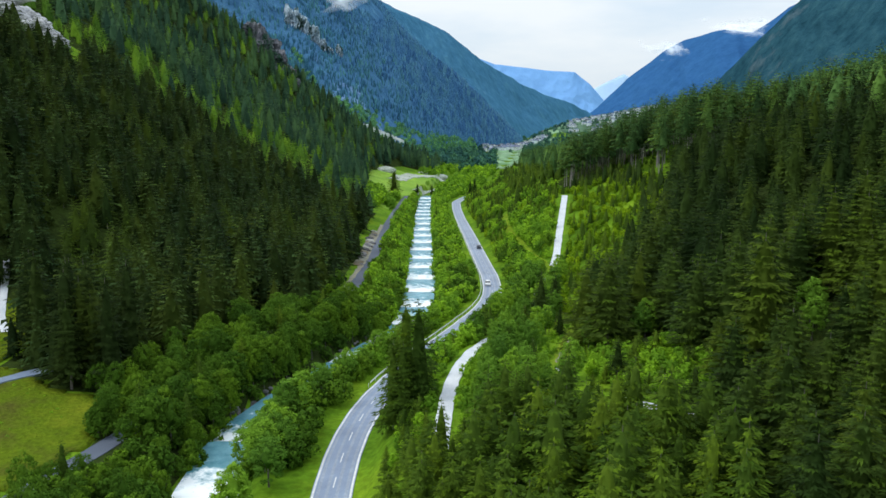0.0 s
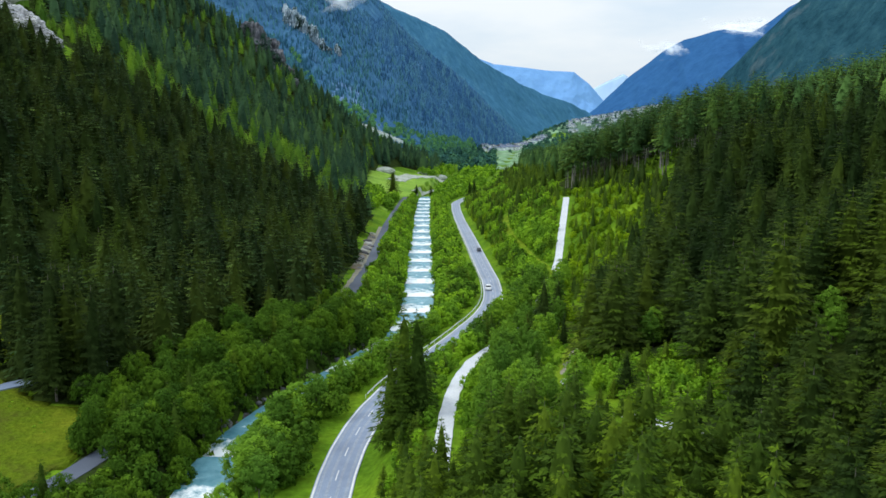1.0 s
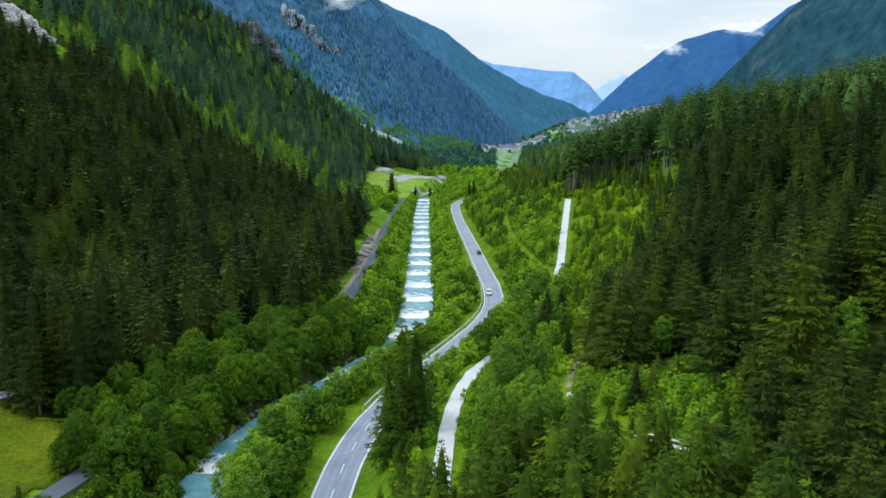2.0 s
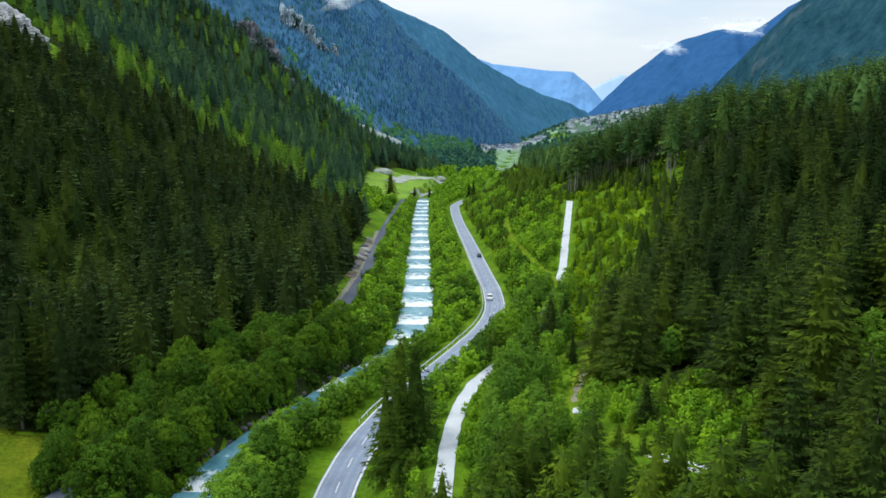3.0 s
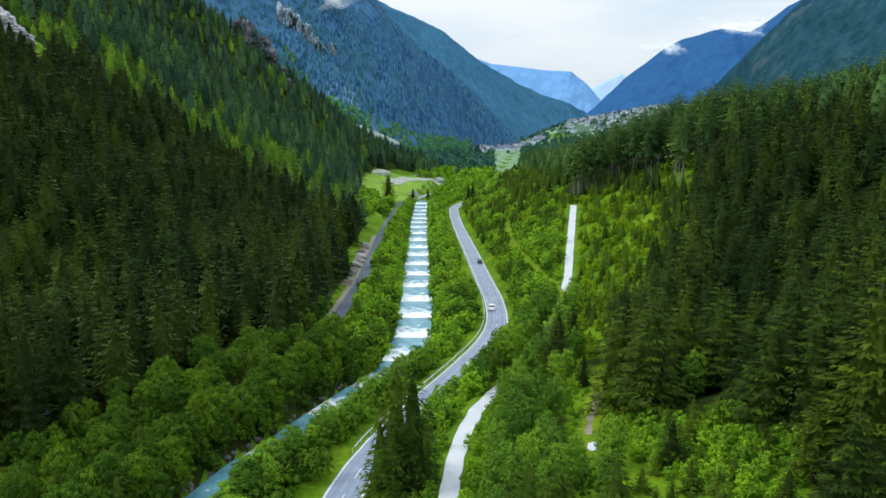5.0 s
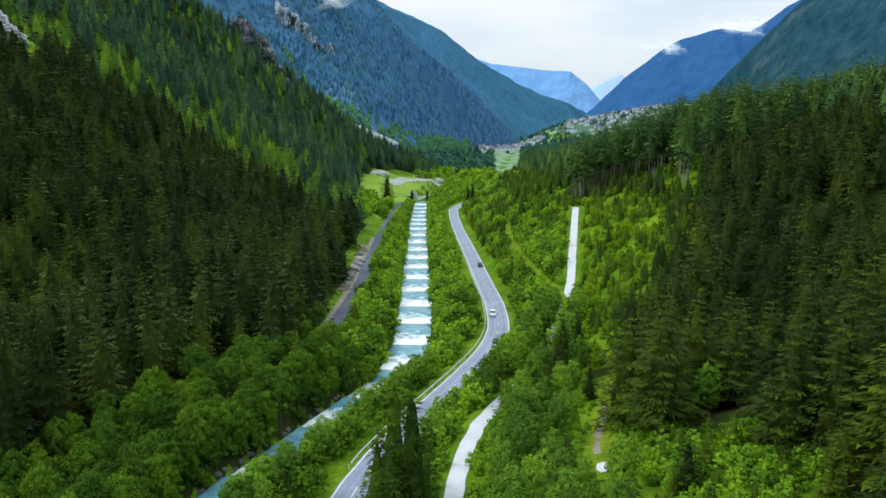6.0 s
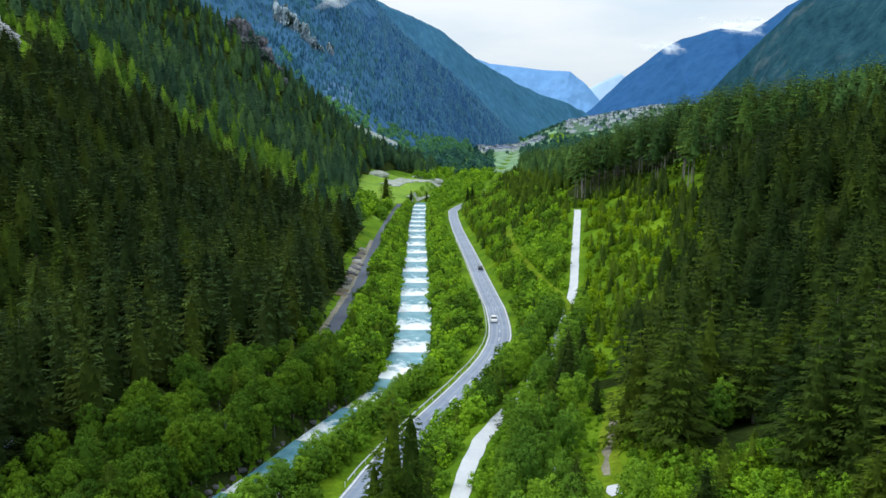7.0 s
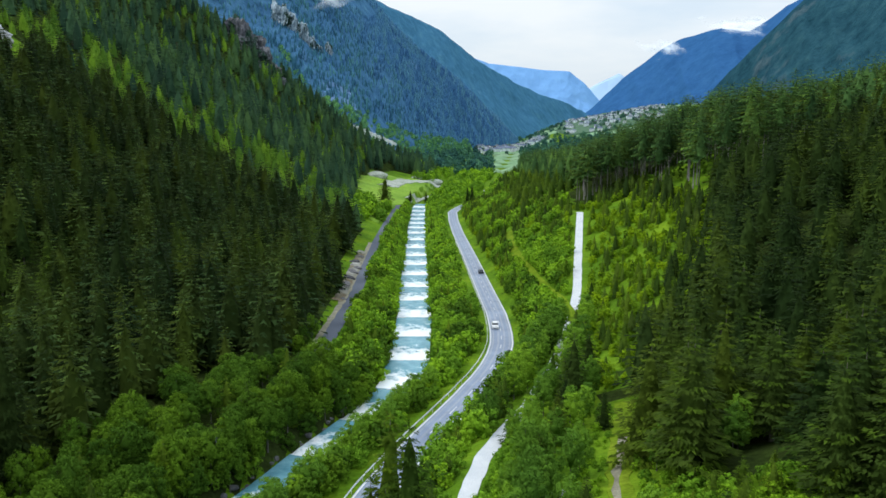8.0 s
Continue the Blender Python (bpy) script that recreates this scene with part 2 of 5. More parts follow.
def mesh_object(name, verts, tris, mats, index=None, tone=None, parent=None, smooth=False, uv=None, normals=None):
    """One mesh object from arrays of corners and triangles."""
    verts, tris = np.asarray(verts, np.float32), np.array(tris, np.int32)
    if normals is not None:
        # every spray turns its upper face outwards
        a, b, c = (verts[tris[:, k]] for k in range(3))
        back = np.einsum("ij,ij->i", np.cross(b - a, c - a), normals[tris[:, 0]] + normals[tris[:, 1]] + normals[tris[:, 2]]) < 0
        tris[back] = tris[back][:, ::-1]
    me = bpy.data.meshes.new(name)
    me.vertices.add(len(verts))
    me.vertices.foreach_set("co", verts.ravel())
    k = tris.shape[1]
    me.loops.add(tris.size)
    me.loops.foreach_set("vertex_index", tris.ravel())
    me.polygons.add(len(tris))
    me.polygons.foreach_set("loop_start", np.arange(0, tris.size, k, dtype=np.int32))
    if index is not None:
        me.polygons.foreach_set("material_index", np.asarray(index, np.int32))
    if smooth:
        me.polygons.foreach_set("use_smooth", np.ones(len(tris), bool))
    if uv is not None:
        layer = me.uv_layers.new(name="UVMap")
        layer.data.foreach_set("uv", np.asarray(uv, np.float32)[tris.ravel()].ravel())
    for m in mats:
        me.materials.append(m)
    if tone is not None:
        at = me.attributes.new("tone", "FLOAT", "POINT")
        at.data.foreach_set("value", np.asarray(tone, np.float32))
    me.update(calc_edges=True)
    if normals is not None:
        me.polygons.foreach_set("use_smooth", np.ones(len(tris), bool))
        me.normals_split_custom_set_from_vertices(np.asarray(normals, np.float32))
    ob = new(name, me)
    ob.parent = parent
    return ob


def part(name, data, parent, label=""):
    """A mesh as one object under a thing."""
    ob = new(name, data)
    ob.parent = parent
    if label:
        ob["label"] = label
    return ob


def from_bm(name, bm, mats, smooth=False):
    me = bpy.data.meshes.new(name)
    if smooth:
        for f in bm.faces:
            f.smooth = True
    bm.to_mesh(me)
    bm.free()
    for m in mats:
        me.materials.append(m)
    return me


def grid_quads(rows, cols):
    a = np.arange(rows * cols).reshape(rows, cols)
    return np.stack([a[:-1, :-1], a[:-1, 1:], a[1:, 1:], a[1:, :-1]], -1).reshape(-1, 4)


# ---------------------------------------------------------------- ground
def build_ground():
    ys = np.concatenate([np.arange(-400, 60, 20), np.arange(60, 420, 2.0), np.arange(420, 1000, 6.0), np.arange(1000, 1660, 12), np.arange(1660, 2000, 30), np.arange(2000, 4700, 100)])
    near = np.arange(-75, 80, 1.6)
    out = 80 + np.cumsum(2.0 * 1.045 ** np.arange(82))
    xs = np.concatenate([-out[::-1], near, out])
    verts = np.zeros((len(ys), len(xs), 3))
    for r, y in enumerate(ys):
        shift = 0.0 if y < 900 else (y - 900) * 0.11
        verts[r, :, 0], verts[r, :, 1] = xs + shift, y
        verts[r, :, 2] = np.interp(xs + shift, *section(y))
    flat = verts.reshape(-1, 3)
    for k, (x, y, z) in enumerate(flat):
        flat[k, 2] += relief(x, y)
    ob = mesh_object("ground", flat, grid_quads(len(ys), len(xs)), [M_GRASS], smooth=True)
    return tagged(ob, "green grassy valley floor and wooded slopes", "ground", kind="structure")


ground = build_ground()


def ribbon(name, xf, zf, y0, y1, half, lift, mat, step=2.0, thick=0.12, offset=0.0, ragged=0.0):
    """A strip with thickness that follows a line of the plan."""
    ys = np.arange(y0, y1 + step / 2, step)
    bm = bmesh.new()
    rows = []
    for y in ys:
        d = Vector((xf(y + 0.5) - xf(y - 0.5), 1.0)).normalized()
        nx, ny = d.y, -d.x
        x, z = float(xf(y)), float(zf(y)) + lift
        row = []
        for s, dz in ((-half, -thick), (-half, 0), (half, 0), (half, -thick)):
            s *= 1 + ragged * noise.noise((y * 0.23, s * 3, 1))
            s += offset
            row.append(bm.verts.new((x + nx * s, y + ny * s, z + dz)))
        rows.append(row)
    for a, b in zip(rows, rows[1:]):
        for k in range(3):
            bm.faces.new((a[k], a[k + 1], b[k + 1], b[k]))
    return new(name, from_bm(name, bm, [mat]))


road_z = ROAD_Z
lane_z = lambda y: RIVER_Z(y) + LANE_UP(y)
road = tagged(ribbon("road", ROAD_X, road_z, -120, 760, 3.0, 0.10, M_ASPHALT), "grey two-lane asphalt road with white edge lines", "road", kind="structure")
for side in (-2.72, 2.72):
    line = ribbon("edge_line", ROAD_X, road_z, -120, 760, 0.17, 0.107, M_PAINT, thick=0.006, offset=side)
    line.parent = road
for k in range(74):
    y0 = -102 + k * 9.0
    dash = ribbon("centre_dash", ROAD_X, road_z, y0, y0 + 3.6, 0.09, 0.107, M_PAINT, step=1.2, thick=0.006)
    dash.parent = road
# wheel tracks, with the pale streaks of wet gloss painted into their colour
M_TRACK_GLOSS = surface("wet_gloss_asphalt", [(0.3, (0.175, 0.21, 0.28)), (0.7, (0.31, 0.36, 0.45))], 0.12, rough=0.32, spec=0.5, fine=3.0)
for side in (-2.05, -0.75, 0.75, 2.05):
    track = ribbon("wheel_track", ROAD_X, road_z, -120, 760, 0.24, 0.104, M_TRACK_GLOSS, thick=0.004, offset=side, ragged=0.3)
    track.parent = road
lane = tagged(ribbon("lane", LANE_X, lane_z, -120, 600, 1.85, 0.10, M_LANE), "narrow dark asphalt lane along the river", "lane", kind="structure")
gravel = tagged(ribbon("gravel_path", GRAVEL_X, GRAVEL_Z, 103, 352, 1.22, 0.10, M_GRAVEL, step=1.0, ragged=0.14), "pale gravel forest path", "path", kind="structure")


# ---------------------------------------------------------------- river with its sills
CRESTS = [112, 136, 160, 181, 197.5, 217, 238, 260.6, 283.4, 307.8, 331, 355, 379, 403.4, 428, 456, 483, 507, 529, 553, 578, 604, 633]


def build_river():
    rows, v, zs = [], [], []
    edges = [-120, -60, 0, 40, 64, 88] + CRESTS + [660]
    for a, b in zip(edges, edges[1:]):
        top = RIVER_Z(a) + 0.25
        low = RIVER_Z(b) + 0.25
        for f in (0.0, 0.04, 0.12, 0.25, 0.4, 0.55, 0.7, 0.85, 0.985):
            rows.append(a + (b - a) * f)
            v.append(f)
            zs.append(top if f == 0 else low + 0.03 * (1 - f))
    verts, uv = [], []
    cols = 13
    for y, f, z in zip(rows, v, zs):
        dx = RIVER_X(y + 1) - RIVER_X(y - 1)
        d = Vector((dx, 2.0)).normalized()
        half = 5.0
        for c in range(cols):
            s = (c / (cols - 1) * 2 - 1) * half
            wob = 0.10 * noise.noise((s * 0.8, y * 0.5, 3)) if f > 0 else 0
            verts.append((RIVER_X(y) + d.y * s, y - d.x * s, z + wob))
            uv.append((c / (cols - 1), f if y < 134 or y > 186 else 0.24 + f))
    ob = mesh_object("river_water", verts, grid_quads(len(rows), cols), [M_WATER], smooth=True, uv=uv)
    tagged(ob, "milky turquoise river with white foam behind each sill", "river", kind="structure")


build_river()


def build_weirs():
    for y in CRESTS[5:]:
        bm = bmesh.new()
        bmesh.ops.create_cube(bm, size=1.0, matrix=Matrix.Diagonal((10.6, 0.5, 1.6, 1)))
        bmesh.ops.bevel(bm, geom=bm.edges[:], offset=0.08, segments=1, affect="EDGES")
        ob = new("weir", from_bm("weir", bm, [M_CONCRETE]))
        ob.location = (RIVER_X(y), y - 0.3, RIVER_Z(y) - 0.56)
        tagged(ob, "low concrete sill across the river", "weir", group="river sills")


build_weirs()


# ---------------------------------------------------------------- trees
def spruce_crown(rng, h, r, branches, segs=4, start=0.1, slim=0.9, tips=0.4):
    """Corners, triangles and material index of the branches of one spruce: each a drooping spine with twigs on both sides."""
    V, T, I = [], [], []
    for k in range(branches):
        t = 1 - (1 - (k + rng.random()) / branches) ** 0.72
        t = min(t, 0.975)
        z0 = h * (start + (1 - start) * t)
        L = (r * (1 - t) ** slim * (0.9 + 0.12 * math.sin(t * 37)) + 0.1) * rng.uniform(0.72, 1.15)
        a = k * 2.39996 + rng.uniform(-0.35, 0.35)
        ca, sa = math.cos(a), math.sin(a)
        droop = (0.5 - 0.75 * t) * rng.uniform(0.7, 1.3)
        base = len(V)
        for j in range(segs + 1):
            f = j / segs
            d = 0.04 * L + 0.96 * L * f
            dz = -droop * L * (f - 0.35 * f * f)
            V.append((ca * d, sa * d, z0 + dz))
        tip = 1 if rng.random() < tips else 0
        for j in range(segs):
            f = (j + 0.5) / segs
            for side in (1, -1):
                reach = L * (0.40 - 0.22 * f) * rng.uniform(0.55, 1.35) + 0.08
                d = L * (f + 0.3 / segs) + reach * rng.uniform(0.2, 0.7)
                dz = -droop * L * (f - 0.35 * f * f) - reach * rng.uniform(0.15, 0.75)
                q = side * reach * rng.uniform(0.6, 1.0)
                V.append((ca * d - sa * q, sa * d + ca * q, z0 + dz))
                T.append((base + j, base + j + 1, len(V) - 1) if side > 0 else (base + j, len(V) - 1, base + j + 1))
                I.append(tip if j >= segs // 2 else 0)
    base = len(V)
    for f in (start + 0.02, 0.5):
        for j in range(6):
            rr = 0.5 * r * (1 - f) ** slim
            V.append((rr * math.cos(j * 1.047), rr * math.sin(j * 1.047), h * f))
    V.append((0, 0, h * 0.82))
    for j in range(6):
        p, q = base + j, base + (j + 1) % 6
        T += [(p, q, q + 6), (p, q + 6, p + 6), (p + 6, q + 6, base + 12)]
        I += [0, 0, 0]
    base = len(V)
    V += [(0.12, 0, h * 0.95), (-0.06, 0.1, h * 0.95), (-0.06, -0.1, h * 0.95), (0, 0, h * 1.0)]
    T += [(base, base + 1, base + 3), (base + 1, base + 2, base + 3), (base + 2, base, base + 3)]
    I += [1, 1, 1]
    return np.array(V), np.array(T), np.array(I)


def dense_spruce(rng, h, r, tiers, twigs, start=0.1, slim=0.85, tips=0.3, size=0.75):
    """A near spruce: tiers of fanned branches, each a pad of many short hanging twigs."""
    V, T, I = [], [], []
    for k in range(tiers):
        t = 1 - (1 - (k + 0.5) / tiers) ** 0.82
        z0 = h * (start + (1 - start) * t)
        R = r * (1 - t) ** slim * rng.uniform(0.82, 1.12) + 0.12
        nb = max(4, int(round(5 + 4.5 * (1 - t))))
        a0 = rng.uniform(0, 6.283)
        for j in range(nb):
            a = a0 + 6.283 * j / nb + rng.uniform(-0.28, 0.28)
            L = R * rng.uniform(0.68, 1.16)
            zb = z0 + rng.uniform(-0.5, 0.5) * h * (1 - start) / tiers
            droop = (0.52 - 0.85 * t) * rng.uniform(0.75, 1.3)
            n = max(5, int(twigs * (0.25 + 0.75 * L / r)))
            tip = 1 if rng.random() < tips else 0
            wide = L * 1.15 * math.sin(math.pi / nb)
            for i in range(n):
                f = 0.22 + 0.78 * math.sqrt(rng.random())
                q = rng.uniform(-1, 1) * (wide * f * (1.15 - 0.62 * f) + 0.05)
                d = L * f
                z = zb - droop * L * (f - 0.3 * f * f) - 0.22 * abs(q) + rng.uniform(-0.12, 0.06) * size
                b = a + q / max(d, 0.5)
                out, w = size * rng.uniform(0.5, 1.15) * (0.55 + 0.45 * L / r), rng.uniform(-0.55, 0.55)
                ox, oy = math.cos(b + w), math.sin(b + w)
                px, py = d * math.cos(b), d * math.sin(b)
                half = out * rng.uniform(0.20, 0.34)
                base = len(V)
                V.append((px - oy * half, py + ox * half, z + rng.uniform(-0.08, 0.08)))
                V.append((px + oy * half, py - ox * half, z + rng.uniform(-0.08, 0.08)))
                V.append((px + ox * out, py + oy * out, z - out * rng.uniform(0.1, 0.75)))
                T.append((base, base + 1, base + 2))
                I.append(tip if f > 0.6 else 0)
    base = len(V)
    steps = (start + 0.01, 0.3, 0.55, 0.8)
    for f in steps:
        for j in range(7):
            rr = (0.42 + 0.12 * math.sin(j * 2.4 + f * 9)) * r * max(1 - (f - start) / (1 - start), 0.05) ** slim
            V.append((rr * math.cos(j * 0.8976), rr * math.sin(j * 0.8976), h * f))
    V.append((0, 0, h * 0.9))
    for j in range(7):
        p, q = base + j, base + (j + 1) % 7
        for m in (0, 7, 14):
            T += [(p + m, q + m, q + m + 7), (p + m, q + m + 7, p + m + 7)]
            I += [0, 0]
        T.append((p + 21, q + 21, base + 28))
        I.append(0)
    base = len(V)
    V += [(0.1, 0, h * 0.95), (-0.05, 0.09, h * 0.95), (-0.05, -0.09, h * 0.95), (0, 0, h * 1.0)]
    T += [(base, base + 1, base + 3), (base + 1, base + 2, base + 3), (base + 2, base, base + 3)]
    I += [1, 1, 1]
    return np.array(V), np.array(T), np.array(I)


def trunk_arrays(h, r, sides=7, bend=0.0):
    V, T = [], []
    for k, f in enumerate((0, 0.35, 0.7, 1.0)):
        rr = r * (1 - 0.92 * f) * (1.25 if k == 0 else 1)
        for s in range(sides):
            a = 6.283 * s / sides
            V.append((rr * math.cos(a) + bend * f * f, rr * math.sin(a), h * f - (0.8 if k == 0 else 0)))
    for k in range(3):
        for s in range(sides):
            a, b = k * sides + s, k * sides + (s + 1) % sides
            T += [(a, b, b + sides), (a, b + sides, a + sides)]
    return np.array(V), np.array(T)


def leafy_crown(rng, h, width, lobes, leaves, size, start=0.2):
    """A crown of many small leaf sprays, heaped into clumps over an uneven outline."""
    C = []
    for k in range(lobes):
        f = 1 - ((k + 0.5) / lobes) ** 0.8
        zz = h * (start + (1 - start) * (0.10 + 0.80 * f))
        reach = width * 0.5 * math.sin(math.pi * min(0.22 + 0.72 * f, 0.97)) ** 0.65
        a = k * 2.39996 + rng.uniform(-0.5, 0.5)
        rad = width * rng.uniform(0.10, 0.17) * (40 / max(lobes, 30)) ** 0.5
        d = max(reach * rng.uniform(0.72, 1.08) - rad * 0.6, 0)
        C.append((d * math.cos(a), d * math.sin(a), zz + rng.uniform(-0.05, 0.05) * h, rad, rad * rng.uniform(0.75, 1.1)))
    V, T, N = [], [], []
    mid = h * (start + 0.45 * (1 - start))
    for k in range(leaves):
        cx, cy, cz, rad, rz = C[k % lobes]
        u, a = rng.uniform(-0.55, 1.0), rng.uniform(0, 6.283)
        q = math.sqrt(max(0, 1 - u * u))
        n = Vector((q * math.cos(a), q * math.sin(a), u))
        o = Vector((cx, cy, cz)) + Vector((n.x * rad, n.y * rad, n.z * rz)) * rng.uniform(0.7, 1.15)
        whole = Vector((o.x / width * 2, o.y / width * 2, (o.z - mid) / (h * (1 - start)) * 2))
        N += [tuple((n * 0.75 + whole * 0.5 + Vector((rng.uniform(-0.3, 0.3), rng.uniform(-0.3, 0.3), 0.25))).normalized())] * 3
        n = (n + Vector((rng.uniform(-0.5, 0.5), rng.uniform(-0.5, 0.5), rng.uniform(-0.1, 0.6)))).normalized()
        t = n.orthogonal().normalized()
        t = Matrix.Rotation(rng.uniform(0, 6.283), 3, n) @ t
        b = n.cross(t)
        s = size * rng.uniform(0.6, 1.35)
        base = len(V)
        V += [tuple(o - t * s * 0.55), tuple(o + b * s * 0.5 + t * s * 0.2), tuple(o - b * s * 0.45 + t * s * 0.45 - n * s * 0.2)]
        T += [(base, base + 1, base + 2)]
    # dense inner twigs
    ring = [(0, 0, 1), (0.9, 0, 0.1), (0.28, 0.86, 0.1), (-0.73, 0.53, 0.1), (-0.73, -0.53, 0.1), (0.28, -0.86, 0.1), (0, 0, -0.8)]
    for cx, cy, cz, rad, rz in [(0, 0, mid, width * 0.34, h * (1 - start) * 0.40)] + C[::3]:
        base = len(V)
        V += [(cx + x * rad * 0.7, cy + y * rad * 0.7, cz + z * rz * 0.7) for x, y, z in ring]
        N += ring
        for j in range(5):
            p, q = base + 1 + j, base + 1 + (j + 1) % 5
            T += [(base, p, q), (base + 6, q, p)]
    return np.array(V), np.array(T), np.array(N)


def template(name, arrays, mats, index=None, normals=None):
    V, T = arrays
    ob = mesh_object(name, V, T, mats, index=index, normals=normals)
    me = ob.data
    bpy.data.objects.remove(ob)
    return me


rng = random.Random(7)
SPRUCE, WEST_SPRUCE, ROAD_SPRUCE = [], [], []
for k in range(6):
    h = (22, 24, 20, 23, 21, 22)[k]
    V, T, I = dense_spruce(rng, h, h * (0.185, 0.2, 0.205, 0.175, 0.195, 0.215)[k], 21, 31, start=(0.16, 0.1, 0.06, 0.2, 0.1, 0.05)[k], slim=(0.8, 0.72, 0.9, 0.7, 0.8, 0.85)[k])
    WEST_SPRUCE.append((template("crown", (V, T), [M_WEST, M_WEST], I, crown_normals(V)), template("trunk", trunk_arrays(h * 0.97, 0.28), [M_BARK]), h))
    ROAD_SPRUCE.append((template("crown", (V, T), [M_TIP, M_FRESH], I, crown_normals(V)), template("trunk", trunk_arrays(h * 0.97, 0.28), [M_STEM]), h))
    SPRUCE.append((template("crown", (V, T), [M_NEEDLE, M_TIP], I, crown_normals(V)), template("trunk", trunk_arrays(h * 0.97, 0.28), [M_BARK]), h))
SAPLING = []
for k in range(4):
    h = (10, 11, 9.5, 10.5)[k]
    V, T, I = dense_spruce(rng, h, h * (0.22, 0.25, 0.2, 0.27)[k], 13, 22, start=0.03, slim=(0.9, 0.8, 0.95, 0.85)[k], tips=0.6, size=0.5)
    SAPLING.append((template("crown", (V, T), [M_TIP, M_FRESH], I, crown_normals(V)), template("trunk", trunk_arrays(h * 0.95, 0.13, 6), [M_BARK]), h))
ALDER = []
for k in range(5):
    h = (10, 11, 9, 12, 10)[k]
    V, T, N = leafy_crown(rng, h, h * (0.72, 0.62, 0.85, 0.55, 0.66)[k], 58, 3400, 0.28)
    ALDER.append((template("crown", (V, T), [M_LEAF], normals=N), template("trunk", trunk_arrays(h * 0.8, 0.16, 6, 0.3), [M_BARK]), h))


BIRCH = []
for k in range(4):
    h = (10, 11, 9, 10.5)[k]
    V, T, N = leafy_crown(rng, h, h * (0.5, 0.44, 0.58, 0.47)[k], 60, 3000, 0.265, start=0.14)
    BIRCH.append((template("crown", (V, T), [M_BIRCH], normals=N), template("trunk", trunk_arrays(h * 0.85, 0.13, 6, 0.25), [M_BARK]), h))


def plant(kind, template_set, x, y, tall, label, category, group, k, turn, squash=1.0):
    crown, trunk, h = template_set[k % len(template_set)]
    root = new(kind)
    part("trunk", trunk, root)
    part("crown", crown, root)
    s = tall / h
    root.matrix_world = Matrix.Translation((x, y, height(x, y) - 0.1)) @ Matrix.Rotation(turn, 4, "Z") @ Matrix.Diagonal((s * squash, s * squash, s, 1))
    tagged(root, label, category, group=group)
    return root


def corridor_free(x, y, gap=0.0):
    """True off the road, the river, the lane and the gravel path."""
    if abs(x - ROAD_X(y)) < 4.4 + gap or abs(x - RIVER_X(y)) < (4.3 if 140 < y < 205 and x > RIVER_X(y) else 5.0 if y < 225 else 5.6) + gap * 0.3:
        return False
    if 152 < y < 200 and 0 < RIVER_X(y) - x < 6.2:      # stony bank under the alders
        return False
    if y < 600 and abs(x - LANE_X(y)) < 2.6 + gap:
        return False
    return not (y < 358 and abs(x - GRAVEL_X(y)) < 2.4 + gap)


def inside(x, y, corners):
    hit, j = False, len(corners) - 1
    for i, (xi, yi) in enumerate(corners):
        xj, yj = corners[j]
        if (yi > y) != (yj > y) and x < (xj - xi) * (y - yi) / (yj - yi) + xi:
            hit = not hit
        j = i
    return hit


FIELD = [(-27, 470), (-42, 500), (-50, 560), (-64, 720), (-58, 800), (-5, 840), (0, 790), (-12, 690), (-22, 600)]
MEADOW = [(-56, 60), (-56, 125), (-61, 144), (-74, 148), (-82, 158), (-91, 163), (-94, 200), (-118, 205), (-140, 100), (-120, 60)]
GLADE = [(20, 190), (20, 260), (36, 380), (60, 372), (72, 366), (78, 345), (79, 308), (79, 279), (73, 263), (66, 247), (59, 234), (52, 222), (44, 205), (37, 190)]
OPENING = [(21, 107), (22, 122), (26, 137), (38, 136), (42, 124), (37, 108)]


RIDE_X = table([128, 133.5, 139, 145.5, 153, 162.5, 173, 182], [19.5, 19.7, 20.5, 21.6, 23.4, 26, 28.6, 30.5])


def on_ride(x, y, gap):
    """The grassy ride and the ground before it that must stay open."""
    return 126 < y < 184 and -gap - 0.6 < x - RIDE_X(y) < gap


WOOD_X = table([148, 156, 170, 183, 200, 210, 216], [-63, -62, -58, -53, -44.5, -39.5, -37])


def spruce_ground(x, y):
    """Where the tall conifers stand."""
    if not corridor_free(x, y, 1.5) or on_ride(x, y, 4.4):
        return False
    if inside(x, y, FIELD) or inside(x, y, MEADOW) or inside(x, y, GLADE) or inside(x, y, OPENING):
        return False
    if -112 < x < -36 and 918 < y < 962 or -222 < x < -168 and 382 < y < 424:
        return False
    if x < LANE_X(y):
        if y < 215:
            return y > 148 and x < WOOD_X(y)
        if y < 450:
            return x < LANE_X(y) - (5 if y < 320 else 9)
        return x < FOOT_X(y) - 2 if y < 860 else x < FOOT_X(y) + 40
    if x > GRAVEL_X(y) + 3:
        if y < 200:
            return x > 30 - (y - 80) * 0.02
        if y < 372:
            return x > GRAVEL_X(y) + 22
        return x > GRAVEL_X(y) + 3 + 14 * noise.noise((y * 0.035, 1, 8)) + (0 if y > 400 else -12)
    return False


def lay_forest_floor():
    """Needle litter instead of grass under the conifers."""
    me = ground.data
    me.materials.append(M_LITTER)
    for p in me.polygons:
        x, y, z = p.center
        if 60 < y < 1000 and spruce_ground(x, y) and not (300 < y < 376 and 40 < x < 122) or alder_floor(x, y):
            p.material_index = 1


def alder_floor(x, y):
    return 90 < y < 235 and (-60 < x < RIVER_X(y) - 6) and not inside(x, y, MEADOW)


lay_forest_floor()


